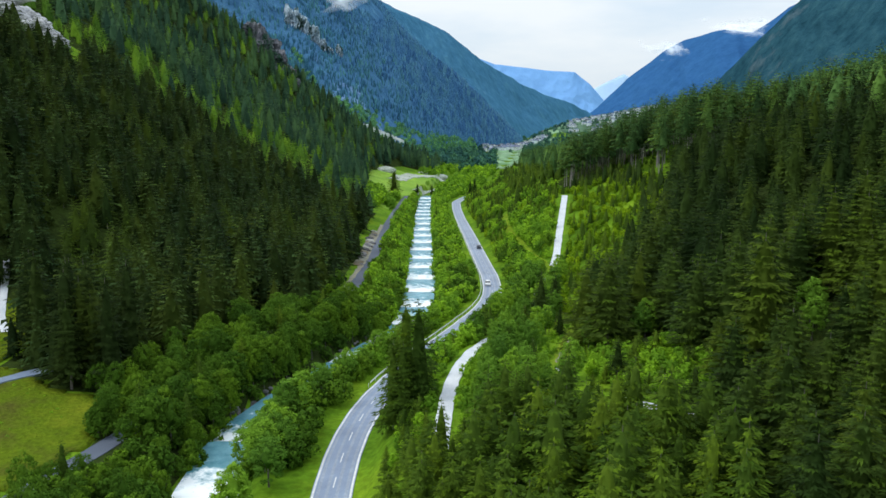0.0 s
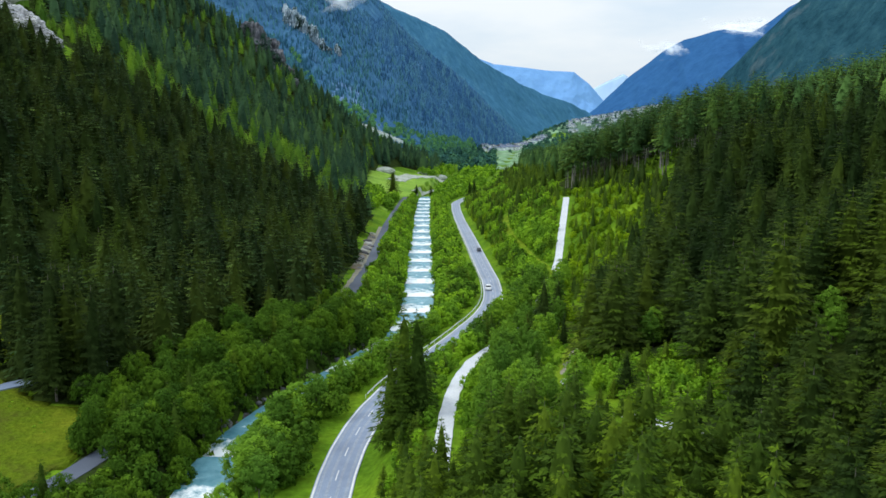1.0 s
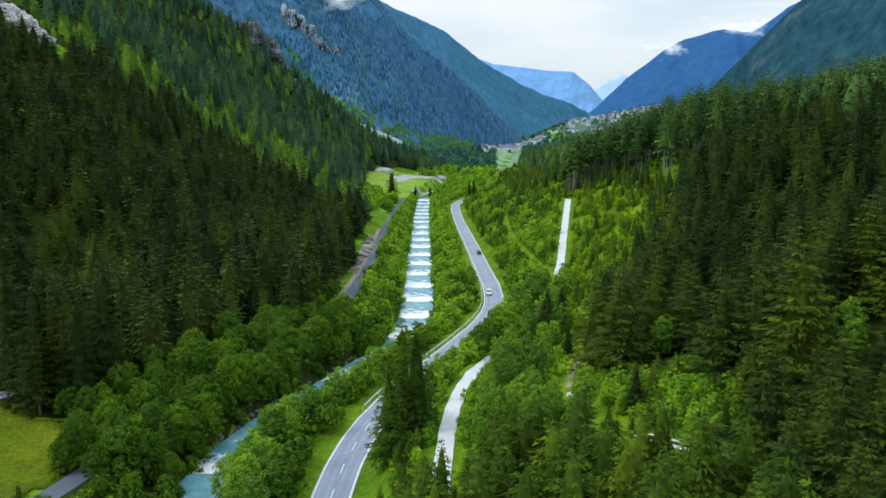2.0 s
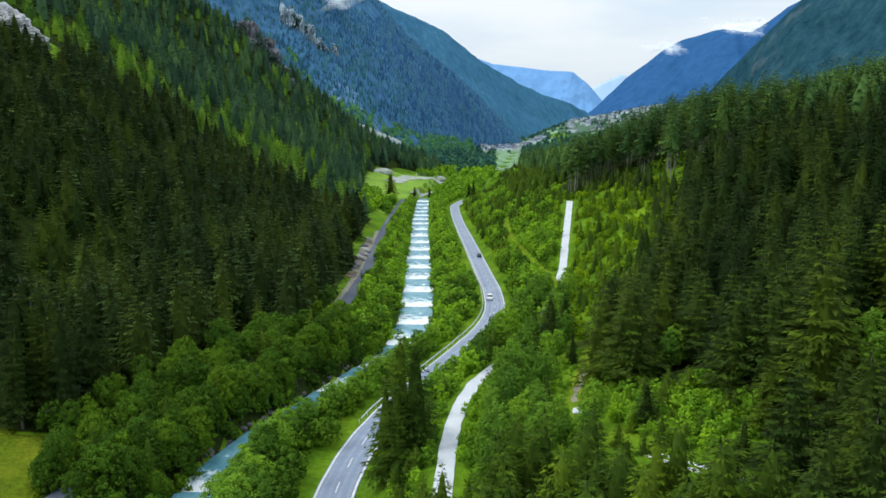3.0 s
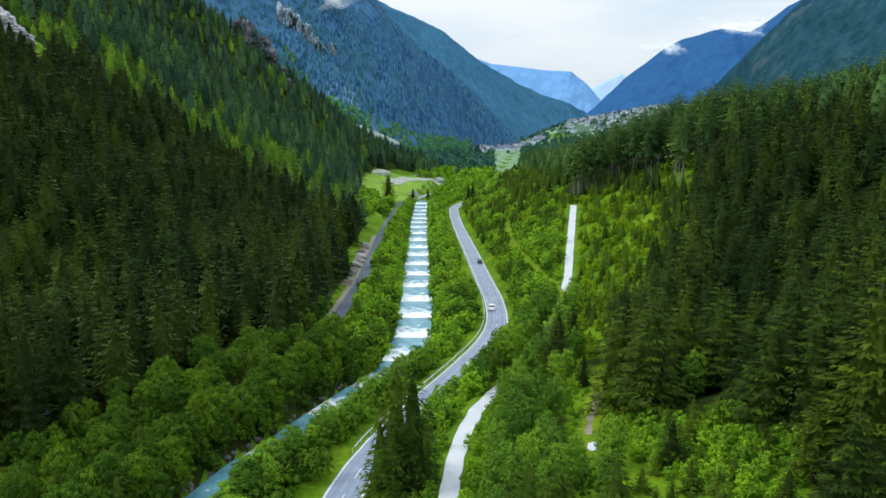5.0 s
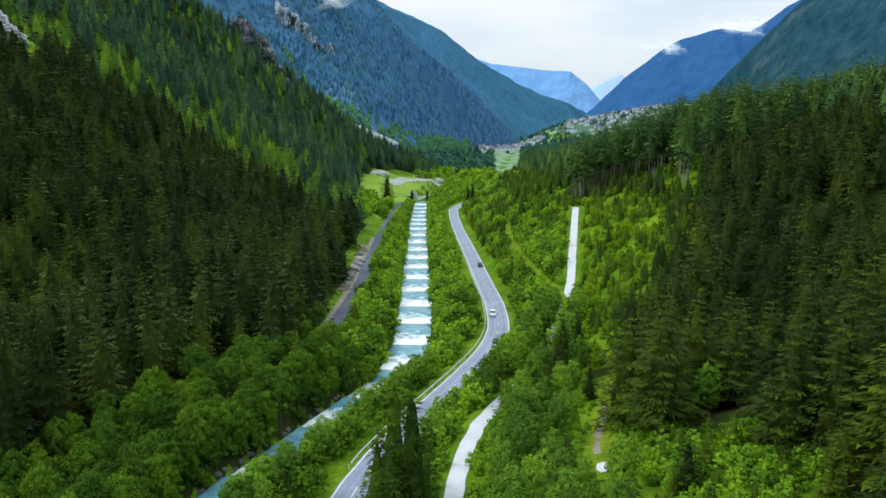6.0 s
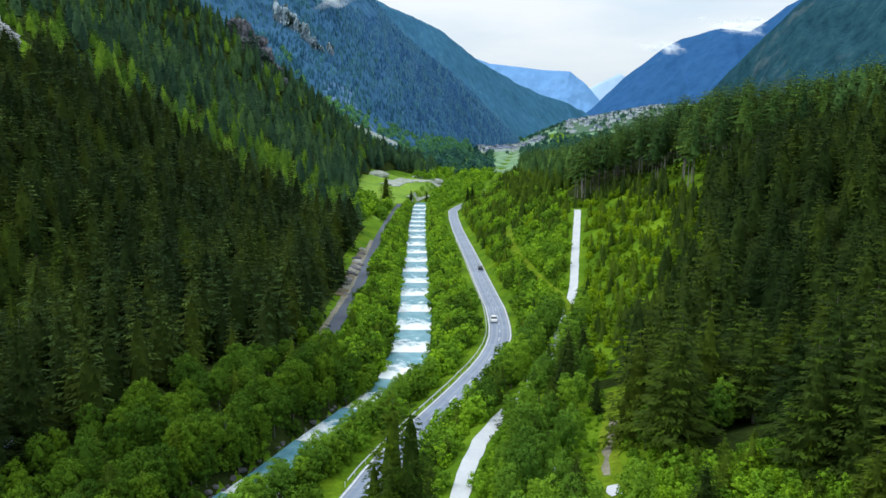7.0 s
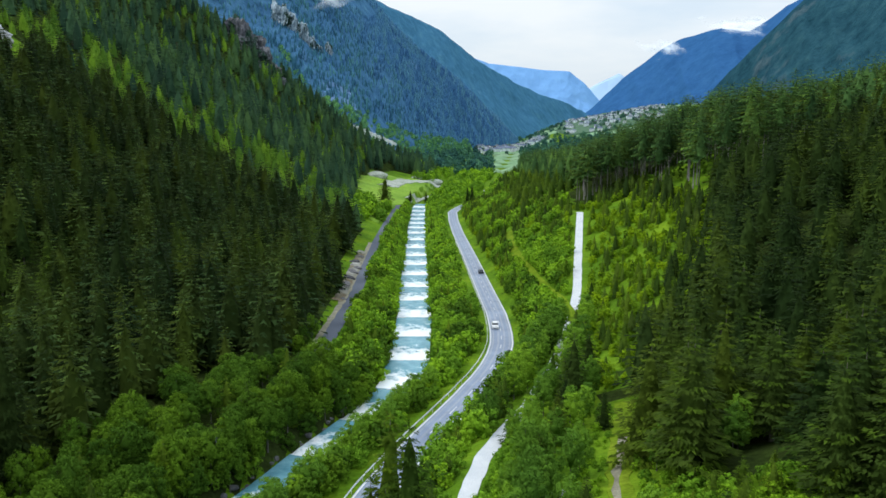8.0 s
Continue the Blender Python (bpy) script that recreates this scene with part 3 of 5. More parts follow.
def tree_points(x0, x1, y0, y1, gap, seed, test, jitter=0.42):
    r = random.Random(seed)
    pts = []
    ny, nx = int((y1 - y0) / gap), int((x1 - x0) / gap)
    for j in range(ny):
        for i in range(nx):
            x = x0 + (i + 0.5 + (j % 2) * 0.5 + r.uniform(-jitter, jitter)) * gap
            y = y0 + (j + 0.5 + r.uniform(-jitter, jitter)) * gap
            if test(x, y):
                pts.append((x, y))
    return pts


def forest(name, pts, sets, mats, tall, seed, label, category, index=True, tone=(0, 1)):
    """Many trees in one mesh: nobody could count them."""
    r = random.Random(seed)
    VV, TT, II, NN, tones, base = [], [], [], [], [], 0
    sets = [e if len(e) > 4 else (*e, crown_normals(e[0])) for e in sets]
    for x, y in pts:
        V, T, I, h, N = sets[r.randrange(len(sets))]
        s = r.uniform(*tall) / h
        w = s * r.uniform(0.85, 1.15)
        a = r.uniform(0, 6.283)
        ca, sa = math.cos(a) * w, math.sin(a) * w
        P = np.stack([V[:, 0] * ca - V[:, 1] * sa + x, V[:, 0] * sa + V[:, 1] * ca + y, V[:, 2] * s + height(x, y) - 0.2], -1)
        VV.append(P)
        NN.append(np.stack([N[:, 0] * math.cos(a) - N[:, 1] * math.sin(a), N[:, 0] * math.sin(a) + N[:, 1] * math.cos(a), N[:, 2]], -1))
        TT.append(T + base)
        II.append(I)
        tones.append(np.full(len(V), r.uniform(*tone)))
        base += len(V)
    ob = mesh_object(name, np.concatenate(VV), np.concatenate(TT), mats, index=np.concatenate(II), tone=np.concatenate(tones), normals=np.concatenate(NN))
    tagged(ob, label, category, kind="stuff")
    return ob


def with_trunk(crown, h, r):
    V, T, I = crown
    tv, tt = trunk_arrays(h * 0.6, r, 5)
    return np.concatenate([V, tv]), np.concatenate([T, tt + len(V)]), np.concatenate([I, np.full(len(tt), 2)]), h


MID = [with_trunk(spruce_crown(rng, 22, 22 * rng.uniform(0.24, 0.33), 84, 3, start=rng.uniform(0.06, 0.16), slim=rng.uniform(0.48, 0.78)), 22, 0.26) for k in range(10)]
FAR = [with_trunk(spruce_crown(rng, 22, 22 * rng.uniform(0.26, 0.34), 38, 2, start=rng.uniform(0.06, 0.15), slim=rng.uniform(0.45, 0.7)), 22, 0.26) for k in range(8)]

# the spruces that the camera passes nearest, each a thing of its own
NAMED = [(-6.0, 131, 20.5), (-3.9, 127.5, 18.5), (-8.0, 129, 16), (-6.2, 125.5, 14.5), (-70, 159, 25), (-62.5, 150.5, 23), (-66.5, 153, 19), (-84, 168, 25), (-79, 171, 23), (-88, 174, 24), (-81, 177, 22),
         (28.4, 139.5, 17.5), (29.8, 146.5, 17), (26.8, 152, 16.5), (32.5, 152, 17), (44, 112, 21.5), (39.6, 127, 15.5), (43.5, 124, 16), (35.7, 98.4, 13.8), (33.5, 86.8, 12), (36.6, 85, 14), (50, 159, 15),
         (51, 186, 19), (47, 139, 17), (41.5, 136, 14), (26.6, 122, 6.5), (61, 112, 17), (66, 120, 18), (22.2, 184, 14), (24.3, 168, 6.5), (16.5, 163, 8.5), (12.2, 150, 7), (19.5, 175, 8), (14.3, 128, 7.5), (27, 196, 10), (38.5, 160, 16), (42, 149, 16), (58, 146, 18)]
tone_label = "dark green spruce with drooping branches on the valley slope"
for k, (x, y, t) in enumerate(NAMED):
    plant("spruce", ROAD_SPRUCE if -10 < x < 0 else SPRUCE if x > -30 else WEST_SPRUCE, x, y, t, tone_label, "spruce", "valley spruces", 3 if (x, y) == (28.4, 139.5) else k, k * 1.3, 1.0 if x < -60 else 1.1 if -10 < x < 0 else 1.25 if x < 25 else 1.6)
near_pts = tree_points(-130, 150, 58, 205, 6.2, 11, spruce_ground, 0.48)
near_pts = [p for p in near_pts if all((p[0] - q[0]) ** 2 + (p[1] - q[1]) ** 2 > (12 if p[0] < 0 else 24) for q in NAMED)]
BRIGHT = [(35.5, 145, 7), (36.9, 147, 8), (56.8, 125, 8), (55, 120, 7.5), (33.5, 137.5, 0), (31.3, 131, 0), (52, 115, 0), (48, 107, 0), (-54.2, 111.6, 0)]
near_pts = [p for p in near_pts if all((p[0] - q[0]) ** 2 + (p[1] - q[1]) ** 2 > 20 for q in BRIGHT)]
r2 = random.Random(5)
near_pts.sort(key=lambda p: abs(p[0] - 5) * 0.35 + p[1])
for k, (x, y) in enumerate(near_pts[:280]):
    small = y < 118 and x < 60
    plant("spruce", SPRUCE if x > -30 else WEST_SPRUCE, x, y, (r2.uniform(4.5, 7) if x < 37 and 97 < y < 112 else r2.uniform(9, 15)) if small else r2.uniform(15, 25) if x < 0 else r2.uniform(13, 19), tone_label, "spruce", "valley spruces", r2.randrange(5), r2.uniform(0, 6.28), r2.uniform(1.0, 1.42) if x < 0 else r2.uniform(1.3, 1.7))
rest = near_pts[280:]
EDGE = [with_trunk(spruce_crown(rng, 22, 22 * rng.uniform(0.17, 0.22), 64, 3, start=rng.uniform(0.42, 0.58), slim=0.55), 22, 0.2) for k in range(5)]


LARCH = [with_trunk(spruce_crown(rng, 12, 12 * rng.uniform(0.30, 0.42), 44, 2, start=0.04, slim=rng.uniform(0.42, 0.6)), 12, 0.16) for k in range(6)]


def larch_ground(x, y):
    """The lighter belt of larches that slants down the western slope, and a few strays."""
    d = abs((x + 180) * 0.58 - (y - 425)) / 1.16
    belt = x < -48 and 390 < y < 640 and d < 52 + 24 * noise.noise((x * 0.03, y * 0.03, 2))
    return belt and noise.noise((x * 0.09, y * 0.09, 9)) > -0.15


def stray_larch(x, y):
    return y > 400 and x < -60 and (x * 7.13 + y * 3.71) % 1.0 < 0.34


mid_pts = rest + [(-82, 198), (-88, 203), (-79, 205), (-93, 209), (-86, 211), (-75, 200), (-72, 206)] + tree_points(-190, 190, 205, 365, 7.2, 12, spruce_ground, 0.49)
mid_pts += tree_points(-190, -40, 206, 365, 9.5, 99, spruce_ground, 0.49)
mid_pts += [p for p in tree_points(-210, 190, 365, 420, 6.8, 22, spruce_ground, 0.49) if p[0] < 0]
bare = lambda p: 300 < p[1] < 368 and 55 < p[0] < 122
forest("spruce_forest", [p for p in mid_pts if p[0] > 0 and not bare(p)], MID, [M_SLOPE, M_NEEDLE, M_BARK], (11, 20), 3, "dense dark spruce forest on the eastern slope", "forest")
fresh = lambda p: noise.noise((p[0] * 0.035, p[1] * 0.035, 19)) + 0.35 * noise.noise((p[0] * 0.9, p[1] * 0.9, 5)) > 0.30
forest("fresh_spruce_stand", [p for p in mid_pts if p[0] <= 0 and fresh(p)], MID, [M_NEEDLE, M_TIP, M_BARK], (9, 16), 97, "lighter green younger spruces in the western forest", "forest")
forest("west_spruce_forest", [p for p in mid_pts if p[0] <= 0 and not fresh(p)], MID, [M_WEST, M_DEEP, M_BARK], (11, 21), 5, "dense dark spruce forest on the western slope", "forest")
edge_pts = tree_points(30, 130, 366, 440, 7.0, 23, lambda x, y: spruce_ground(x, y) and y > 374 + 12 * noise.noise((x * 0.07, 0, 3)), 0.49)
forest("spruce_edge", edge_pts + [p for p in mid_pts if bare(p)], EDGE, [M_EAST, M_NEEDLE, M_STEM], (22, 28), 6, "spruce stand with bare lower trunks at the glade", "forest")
far_pts = [p for p in tree_points(-480, 300, 420, 990, 9.2, 13, spruce_ground, 0.49) if (p[0] < 0 or p[1] > 440 or p[0] > 130) and height(*p) < 60 + 0.2 * p[1]]
far_pts += tree_points(130, 260, 205, 440, 7.5, 24, spruce_ground)
forest("east_spruce_forest", [p for p in far_pts if p[0] > 0], FAR, [M_EAST, M_NEEDLE, M_BARK], (15, 24), 14, "dense dark spruce forest on the eastern slope", "forest")
forest("far_spruce_forest", [p for p in far_pts if p[0] <= 0 and not larch_ground(*p) and not stray_larch(*p)], FAR, [M_HAZED, M_HAZED, M_BARK], (14, 24), 4, "dense dark spruce forest higher on the slopes", "forest")
forest("larch_forest", [p for p in far_pts if p[0] <= 0 and (larch_ground(*p) or stray_larch(*p))], LARCH, [M_LARCH, M_LARCH, M_BARK], (8, 14), 8, "light green larches in a belt on the slope", "forest")


skirt = tree_points(30, 90, 400, 760, 6.0, 85, lambda x, y: x > ROAD_X(y) + 9 and -17 < x - GRAVEL_X(y) - 14 * noise.noise((y * 0.035, 1, 8)) < 4 and noise.noise((x * 0.1, y * 0.06, 17)) > -0.1, 0.49)
forest("skirt_spruces", skirt, FAR, [M_TIP, M_FRESH, M_BARK], (6, 14), 86, "lower spruces fringing the eastern stand", "forest")


# ---------------------------------------------------------------- broadleaved trees and bushes
def alder_ground(x, y):
    if 118 < y < 123.5 and LANE_X(y) - 5 < x < LANE_X(y) + 4:
        return False
    if not corridor_free(x, y, -0.6) or inside(x, y, MEADOW) or spruce_ground(x, y):
        return False
    if x < RIVER_X(y):
        return x > -64 and y < (214 if x > LANE_X(y) else 238)
    if x < ROAD_X(y):
        return y < 186 and x < ROAD_X(y) - 8.5
    return max(GRAVEL_X(y), GRAVEL_X(min(y + 17, 166))) + 2.3 < x < 27 and 112 < y < 196 and noise.noise((x * 0.11, y * 0.11, 12)) > -0.08 and not inside(x, y, OPENING) and not on_ride(x, y, 3.8)


alder_pts = tree_points(-64, 30, 92, 240, 4.6, 31, alder_ground, 0.49)
r3 = random.Random(9)
for x, y in alder_pts:
    between = RIVER_X(y) < x < ROAD_X(y)
    if x > 0:
        plant("birch", BIRCH, x, y, r3.uniform(5.2, 9), "slender light green birch on the bank above the road", "tree", "bank birches", r3.randrange(4), r3.uniform(0, 6.28), r3.uniform(0.78, 1.0))
        continue
    if between:
        plant("willow", BIRCH, x, y, r3.uniform(6.5, 9) if y < 160 else r3.uniform(4, 5.6), "light green willow on the bank between river and road", "tree", "bank willows", r3.randrange(4), r3.uniform(0, 6.28), r3.uniform(1.15, 1.5))
        continue
    tall = (r3.uniform(7.5, 10) if y < 160 else r3.uniform(5.5, 7.5)) if between else r3.uniform(5.6, 9.0)
    if 104 < y < 126 and x < LANE_X(y) + 15:
        tall = r3.uniform(4.0, 6.0)
    plant("alder", ALDER, x, y, tall, "leafy green alder among dense riverside growth", "tree", "riverside alders", r3.randrange(5), r3.uniform(0, 6.28), r3.uniform(0.78, 1.05))


def bush_set(leaves, size, mats_index, n=4):
    out = []
    for k in range(n):
        V, T, N = leafy_crown(rng, 4.0, 4.0 * rng.uniform(0.8, 1.1), 16, leaves, size, start=0.02)
        out.append((V, T, np.full(len(T), mats_index), 4.0, N))
    return out


BUSH_NEAR, BUSH_FAR, BUSH_SMALL, BUSH_TINY = bush_set(520, 0.38, 0), bush_set(230, 0.54, 0), bush_set(170, 0.56, 0, 6), bush_set(54, 0.95, 0, 6)
YOUNG = [with_trunk(spruce_crown(rng, 8, 8 * rng.uniform(0.28, 0.36), 46, 3, start=0.03, tips=0.6), 8, 0.1) for k in range(4)]


def strip_bush(x, y):
    """Bushes along both banks and beside the road."""
    if not corridor_free(x, y, 0.4) or inside(x, y, FIELD):
        return False
    if LANE_X(y) < x < RIVER_X(y):
        return y > 200
    if RIVER_X(y) < x < ROAD_X(y) - (6.2 if y < 290 else 7.4):
        return y > 172
    if 240 < y < 420 and abs(x - BANK_X(y)) < 1.8:
        return False
    return ROAD_X(y) + (4.9 if 172 < y < 235 else 6.0) < x < GRAVEL_X(y) - (3 if y < 235 else 3) and (y > 160 or x > ROAD_X(y) + 8) and y < 330


def slope_bush(x, y):
    """Scrub on the bank above the road and in the glade."""
    if not corridor_free(x, y, 0.8):
        return False
    if inside(x, y, OPENING):
        return y > 113 or y < 106
    if 240 < y < 420 and abs(x - BANK_X(y)) < 1.8:
        return False
    return (ROAD_X(y) + 6.5 < x < 52 and 330 <= y < 640) or (inside(x, y, GLADE) and noise.noise((x * 0.07, y * 0.07, 4)) > -0.4)


bank = tree_points(-62, -8, 95, 236, 3.2, 52, lambda x, y: corridor_free(x, y, -0.9) and LANE_X(y) + (1.6 if y > 124 else 6) < x < RIVER_X(y) and (y < 208 or x > LANE_X(y) + 6) or corridor_free(x, y, 0.2) and RIVER_X(y) < x < ROAD_X(y) - 6 and 120 < y < 200)
forest("bank_bushes", bank, BUSH_NEAR, [M_LEAF], (2.8, 5.6), 53, "green alder bushes crowding the river banks", "bushes")
for k, (x, y, t) in enumerate(BRIGHT[:4]):
    plant("birch", BIRCH, x, y, t, "bright green birch in a gap of the spruce forest", "tree", "forest birches", k, k * 2.0, 1.15)
plant("young_spruce", SAPLING, -54.2, 111.6, 6.5, "dark young spruce at the edge of the meadow", "spruce", "young spruces by the river", 1, 0.4, 1.2)
edge_willow = tree_points(-34, 2, 121, 216, 3.3, 88, lambda x, y: 4.3 < x - RIVER_X(y) < 9 and x < ROAD_X(y) - 8, 0.4)
for k, (x, y) in enumerate(edge_willow):
    plant("willow", BIRCH, x, y, (7.2 if y < 146 else 6.4 if y < 160 else 5.6) + (k * 5 % 6) * 0.35, "light green willow on the bank between river and road", "tree", "bank willows", k % 4, k * 2.3, 1.25)
BANK_X = table([230, 250, 275, 300, 330, 370, 420, 430], [30, 33.3, 31.3, 29.3, 28.4, 28.2, 31.5, 32])
verge = tree_points(-9, 24, 108, 168, 2.2, 71, lambda x, y: (2.2 < x - GRAVEL_X(y) < 9 or -7.5 < x - GRAVEL_X(y) < -2.3 and x > ROAD_X(y) + 7) and not inside(x, y, OPENING))
forest("path_bushes", verge, BUSH_NEAR, [M_SHRUB], (1.0, 2.6), 72, "low bright green bushes beside the gravel path", "bushes")
edge_spruce = tree_points(-9, 8, 104, 164, 3.6, 78, lambda x, y: -8.5 < x - GRAVEL_X(y) < -3.6 and x > ROAD_X(y) + 7.5)
for k, (x, y) in enumerate(edge_spruce):
    plant("young_spruce", SAPLING, x, y, 2.8 + (k * 5 % 7) * 0.35, "young green spruce crowded beside the gravel path", "spruce", "young spruces by the path", k % 4, k * 2.1, 1.35)
ride_verge = tree_points(14, 36, 126, 184, 1.9, 79, lambda x, y: 1.9 < abs(x - RIDE_X(y)) < 5.5)
forest("ride_scrub", ride_verge, BUSH_NEAR, [M_SHRUB], (0.6, 1.8), 80, "low green scrub beside the grassy ride", "bushes")
flank_birch = tree_points(4, 22, 112, 164, 4.4, 73, lambda x, y: GRAVEL_X(min(y + 9, 165)) + 3.0 < x < GRAVEL_X(y) + 11 and not inside(x, y, OPENING), 0.45)
for k, (x, y) in enumerate(flank_birch):
    plant("birch", BIRCH, x, y, 5.2 + (k * 7 % 5) * 0.9, "slender light green birch beside the gravel path", "tree", "bank birches", k % 4, k * 1.9, 1.0)
hem = tree_points(-66, -14, 127, 216, 3.7, 74, lambda x, y: 2.4 < x - LANE_X(y) < 8.5 and corridor_free(x, y, -0.6), 0.4)
for k, (x, y) in enumerate(hem):
    plant("alder", ALDER, x, y, 6.6 + (k * 5 % 7) * 0.55, "leafy green alder among dense riverside growth", "tree", "riverside alders", k % 5, k * 2.3, 0.9)
inner = tree_points(-66, -14, 128, 214, 2.9, 98, lambda x, y: 1.9 < x - LANE_X(y) < 4.2 and corridor_free(x, y, -0.8), 0.4)
for k, (x, y) in enumerate(inner):
    plant("alder", ALDER, x, y, 4.8 + (k * 5 % 7) * 0.35, "low leafy alder leaning over the lane", "tree", "riverside alders", k % 5, k * 1.7, 1.15)
for k, (x, y) in enumerate(((-46.2, 135.5), (-47.3, 139.2), (-48.6, 132))):
    plant("alder", ALDER, x, y, 6.6 + 0.5 * k, "leafy green alder among dense riverside growth", "tree", "riverside alders", k, k * 2.3, 0.95)
for k, (x, y) in enumerate(((-47, 142), (-44.5, 146), (-50, 131), (-41, 149), (-46, 128), (-43, 133), (-40, 160), (-36, 170), (-44, 172), (-33, 182), (-28, 191), (-38, 188), (-51, 158), (-30, 203), (-24, 208))):
    plant("young_spruce", SAPLING, x, y, 7.5 + (k * 3 % 4) * 0.8, "light green young spruce standing among riverside alders", "spruce", "young spruces by the river", k % 4, k * 1.1, 1.15)
screen = tree_points(5, 42, 163, 246, 3.8, 54, lambda x, y: (2.2 < abs(x - GRAVEL_X(y)) < 6.5 or y > 198 and -6.5 < x - GRAVEL_X(y) < -1.7) and x > ROAD_X(y) + 6)
for k, (x, y) in enumerate(screen):
    if y > 192 and k % 5 < 3:
        plant("birch", BIRCH, x, y, 7.2 + (k * 7 % 5) * 0.6, "slender light green birch beside the gravel path", "tree", "bank birches", k % 4, k * 1.7, 1.1)
    elif k % 3 == 0:
        plant("birch", BIRCH, x, y, 6.2 + (k * 7 % 5) * 0.6, "slender light green birch beside the gravel path", "tree", "bank birches", k % 4, k * 1.7, 1.1)
    else:
        plant("young_spruce", SAPLING, x, y, (3.6 if y < 192 else 5.5) + (k * 5 % 7) * 0.7, "young green spruce crowded beside the gravel path", "spruce", "young spruces by the path", k % 4, k * 2.1, 1.1)
pts = tree_points(-32, 60, 150, 640, 3.1, 41, strip_bush)
tint = lambda p: noise.noise((p[0] * 0.16, p[1] * 0.09, 41))
forest("riverside_alders", [p for p in pts if p[1] < 330 and tint(p) < -0.3], BUSH_NEAR, [M_LEAF], (3.4, 6.2), 89, "darker green alder bushes along river and road", "bushes")
bank_young = tree_points(-30, 14, 178, 600, 4.4, 90, lambda x, y: strip_bush(x, y) and x < ROAD_X(y), 0.49)
forest("bank_spruces", bank_young, YOUNG, [M_FRESH, M_FRESH, M_BARK], (3.2, 6.6), 93, "young spruces scattered through the riverside bushes", "saplings")
forest("riverside_bushes", [p for p in pts if p[1] < 330 and tint(p) >= -0.3], BUSH_NEAR, [M_SHRUB], (2.6, 5.4), 42, "dense green willow bushes along river and road", "bushes")
forest("far_riverside_bushes", [p for p in pts if p[1] >= 330], BUSH_FAR, [M_SHRUB], (3.0, 5.5), 43, "dense green bushes along the straight river", "bushes")
pts = tree_points(10, 94, 88, 640, 3.0, 44, slope_bush)
low = tree_points(18, 45, 104, 140, 1.75, 57, lambda x, y: inside(x, y, OPENING) and abs((x - 26.2) * 0.86 + (y - 111.0) * 0.51) > 3.2)
forest("opening_scrub", low, BUSH_NEAR, [M_SHRUB], (1.0, 3.0), 58, "bright green low scrub in the small opening", "bushes")
pts = [p for p in pts if not inside(*p, OPENING)]
green = [p for p in pts if not inside(*p, GLADE) or p[0] < GRAVEL_X(p[1]) - 5 or p[1] > 366]
clump = lambda p: noise.noise((p[0] * 0.075, p[1] * 0.05, 14))
mellow = [p for p in green if noise.noise((p[0] * 0.05, p[1] * 0.03, 31)) > 0.02]
forest("mellow_slope_scrub", mellow, BUSH_SMALL, [M_YELLOW], (1.0, 3.0), 87, "yellow-green low scrub on the slope above the road", "bushes")
green = [p for p in green if p not in set(mellow)]
forest("slope_scrub", [p for p in green if clump(p) > 0.0], BUSH_SMALL, [M_SHRUB], (2.6, 5.6), 59, "green bushes on the slope above the road", "bushes")
forest("low_slope_scrub", [p for p in green if clump(p) <= 0.0], BUSH_SMALL, [M_LEAF], (1.2, 3.2), 60, "low darker bushes on the slope above the road", "bushes")
tufts = tree_points(12, 54, 330, 640, 4.6, 75, lambda x, y: slope_bush(x, y) and not inside(x, y, GLADE) and clump((x, y)) < 0.12)
forest("slope_spruces", tufts, YOUNG, [M_TIP, M_FRESH, M_BARK], (3, 8), 76, "dark young spruces among the slope scrub", "saplings")
forest("glade_scrub", [p for p in pts if p not in set(green)], BUSH_SMALL, [M_YELLOW], (0.9, 3.6), 45, "yellow-green young scrub in the forest glade", "bushes")
young_pts = tree_points(-10, 92, 100, 640, 4.7, 46, lambda x, y: slope_bush(x, y) or (x > ROAD_X(y) and strip_bush(x, y)))
young_pts = [p for p in young_pts if noise.noise((p[0] * 0.06, p[1] * 0.06, 7)) > -0.5]
r7 = random.Random(61)
for x, y in (p for p in young_pts if p[1] < 175):
    plant("young_spruce", SAPLING, x, y, r7.uniform(2.4, 5.0), "small bushy spruce growing among low green scrub", "spruce", "young spruces in the scrub", r7.randrange(4), r7.uniform(0, 6.28), r7.uniform(1.3, 1.8))
forest("young_spruces", [p for p in young_pts if p[1] >= 175], YOUNG, [M_TIP, M_FRESH, M_BARK], (2.6, 6.8), 47, "young spruces scattered through the scrub", "saplings")
foreground = tree_points(-12, 31, 60, 113, 4.1, 51, lambda x, y: (corridor_free(x, y, 0.6) or y < 101) and x > ROAD_X(y) + 8.5 and not inside(x, y, OPENING))
r4 = random.Random(15)
for x, y in foreground:
    tall = r4.uniform(6, 9) if x < GRAVEL_X(y) + 4 else r4.uniform(3.5, 5.5) if x > 19 and y > 97 else r4.uniform(7, 12.5)
    if x < GRAVEL_X(y) + 4 and y > 101:
        tall *= 0.5
    plant("young_spruce", SAPLING, x, y, tall, "young green spruce crowded beside the gravel path", "spruce", "young spruces by the path", r4.randrange(4), r4.uniform(0, 6.28), r4.uniform(1.2, 1.7))
glade_top = tree_points(40, 84, 322, 376, 4.6, 95, lambda x, y: inside(x, y, GLADE) and x > GRAVEL_X(y) + 5 and y > 392 - 0.62 * x, 0.45)
forest("glade_spruces", glade_top, YOUNG, [M_NEEDLE, M_TIP, M_BARK], (4.5, 9.5), 96, "dark young spruces along the upper edge of the glade", "saplings")
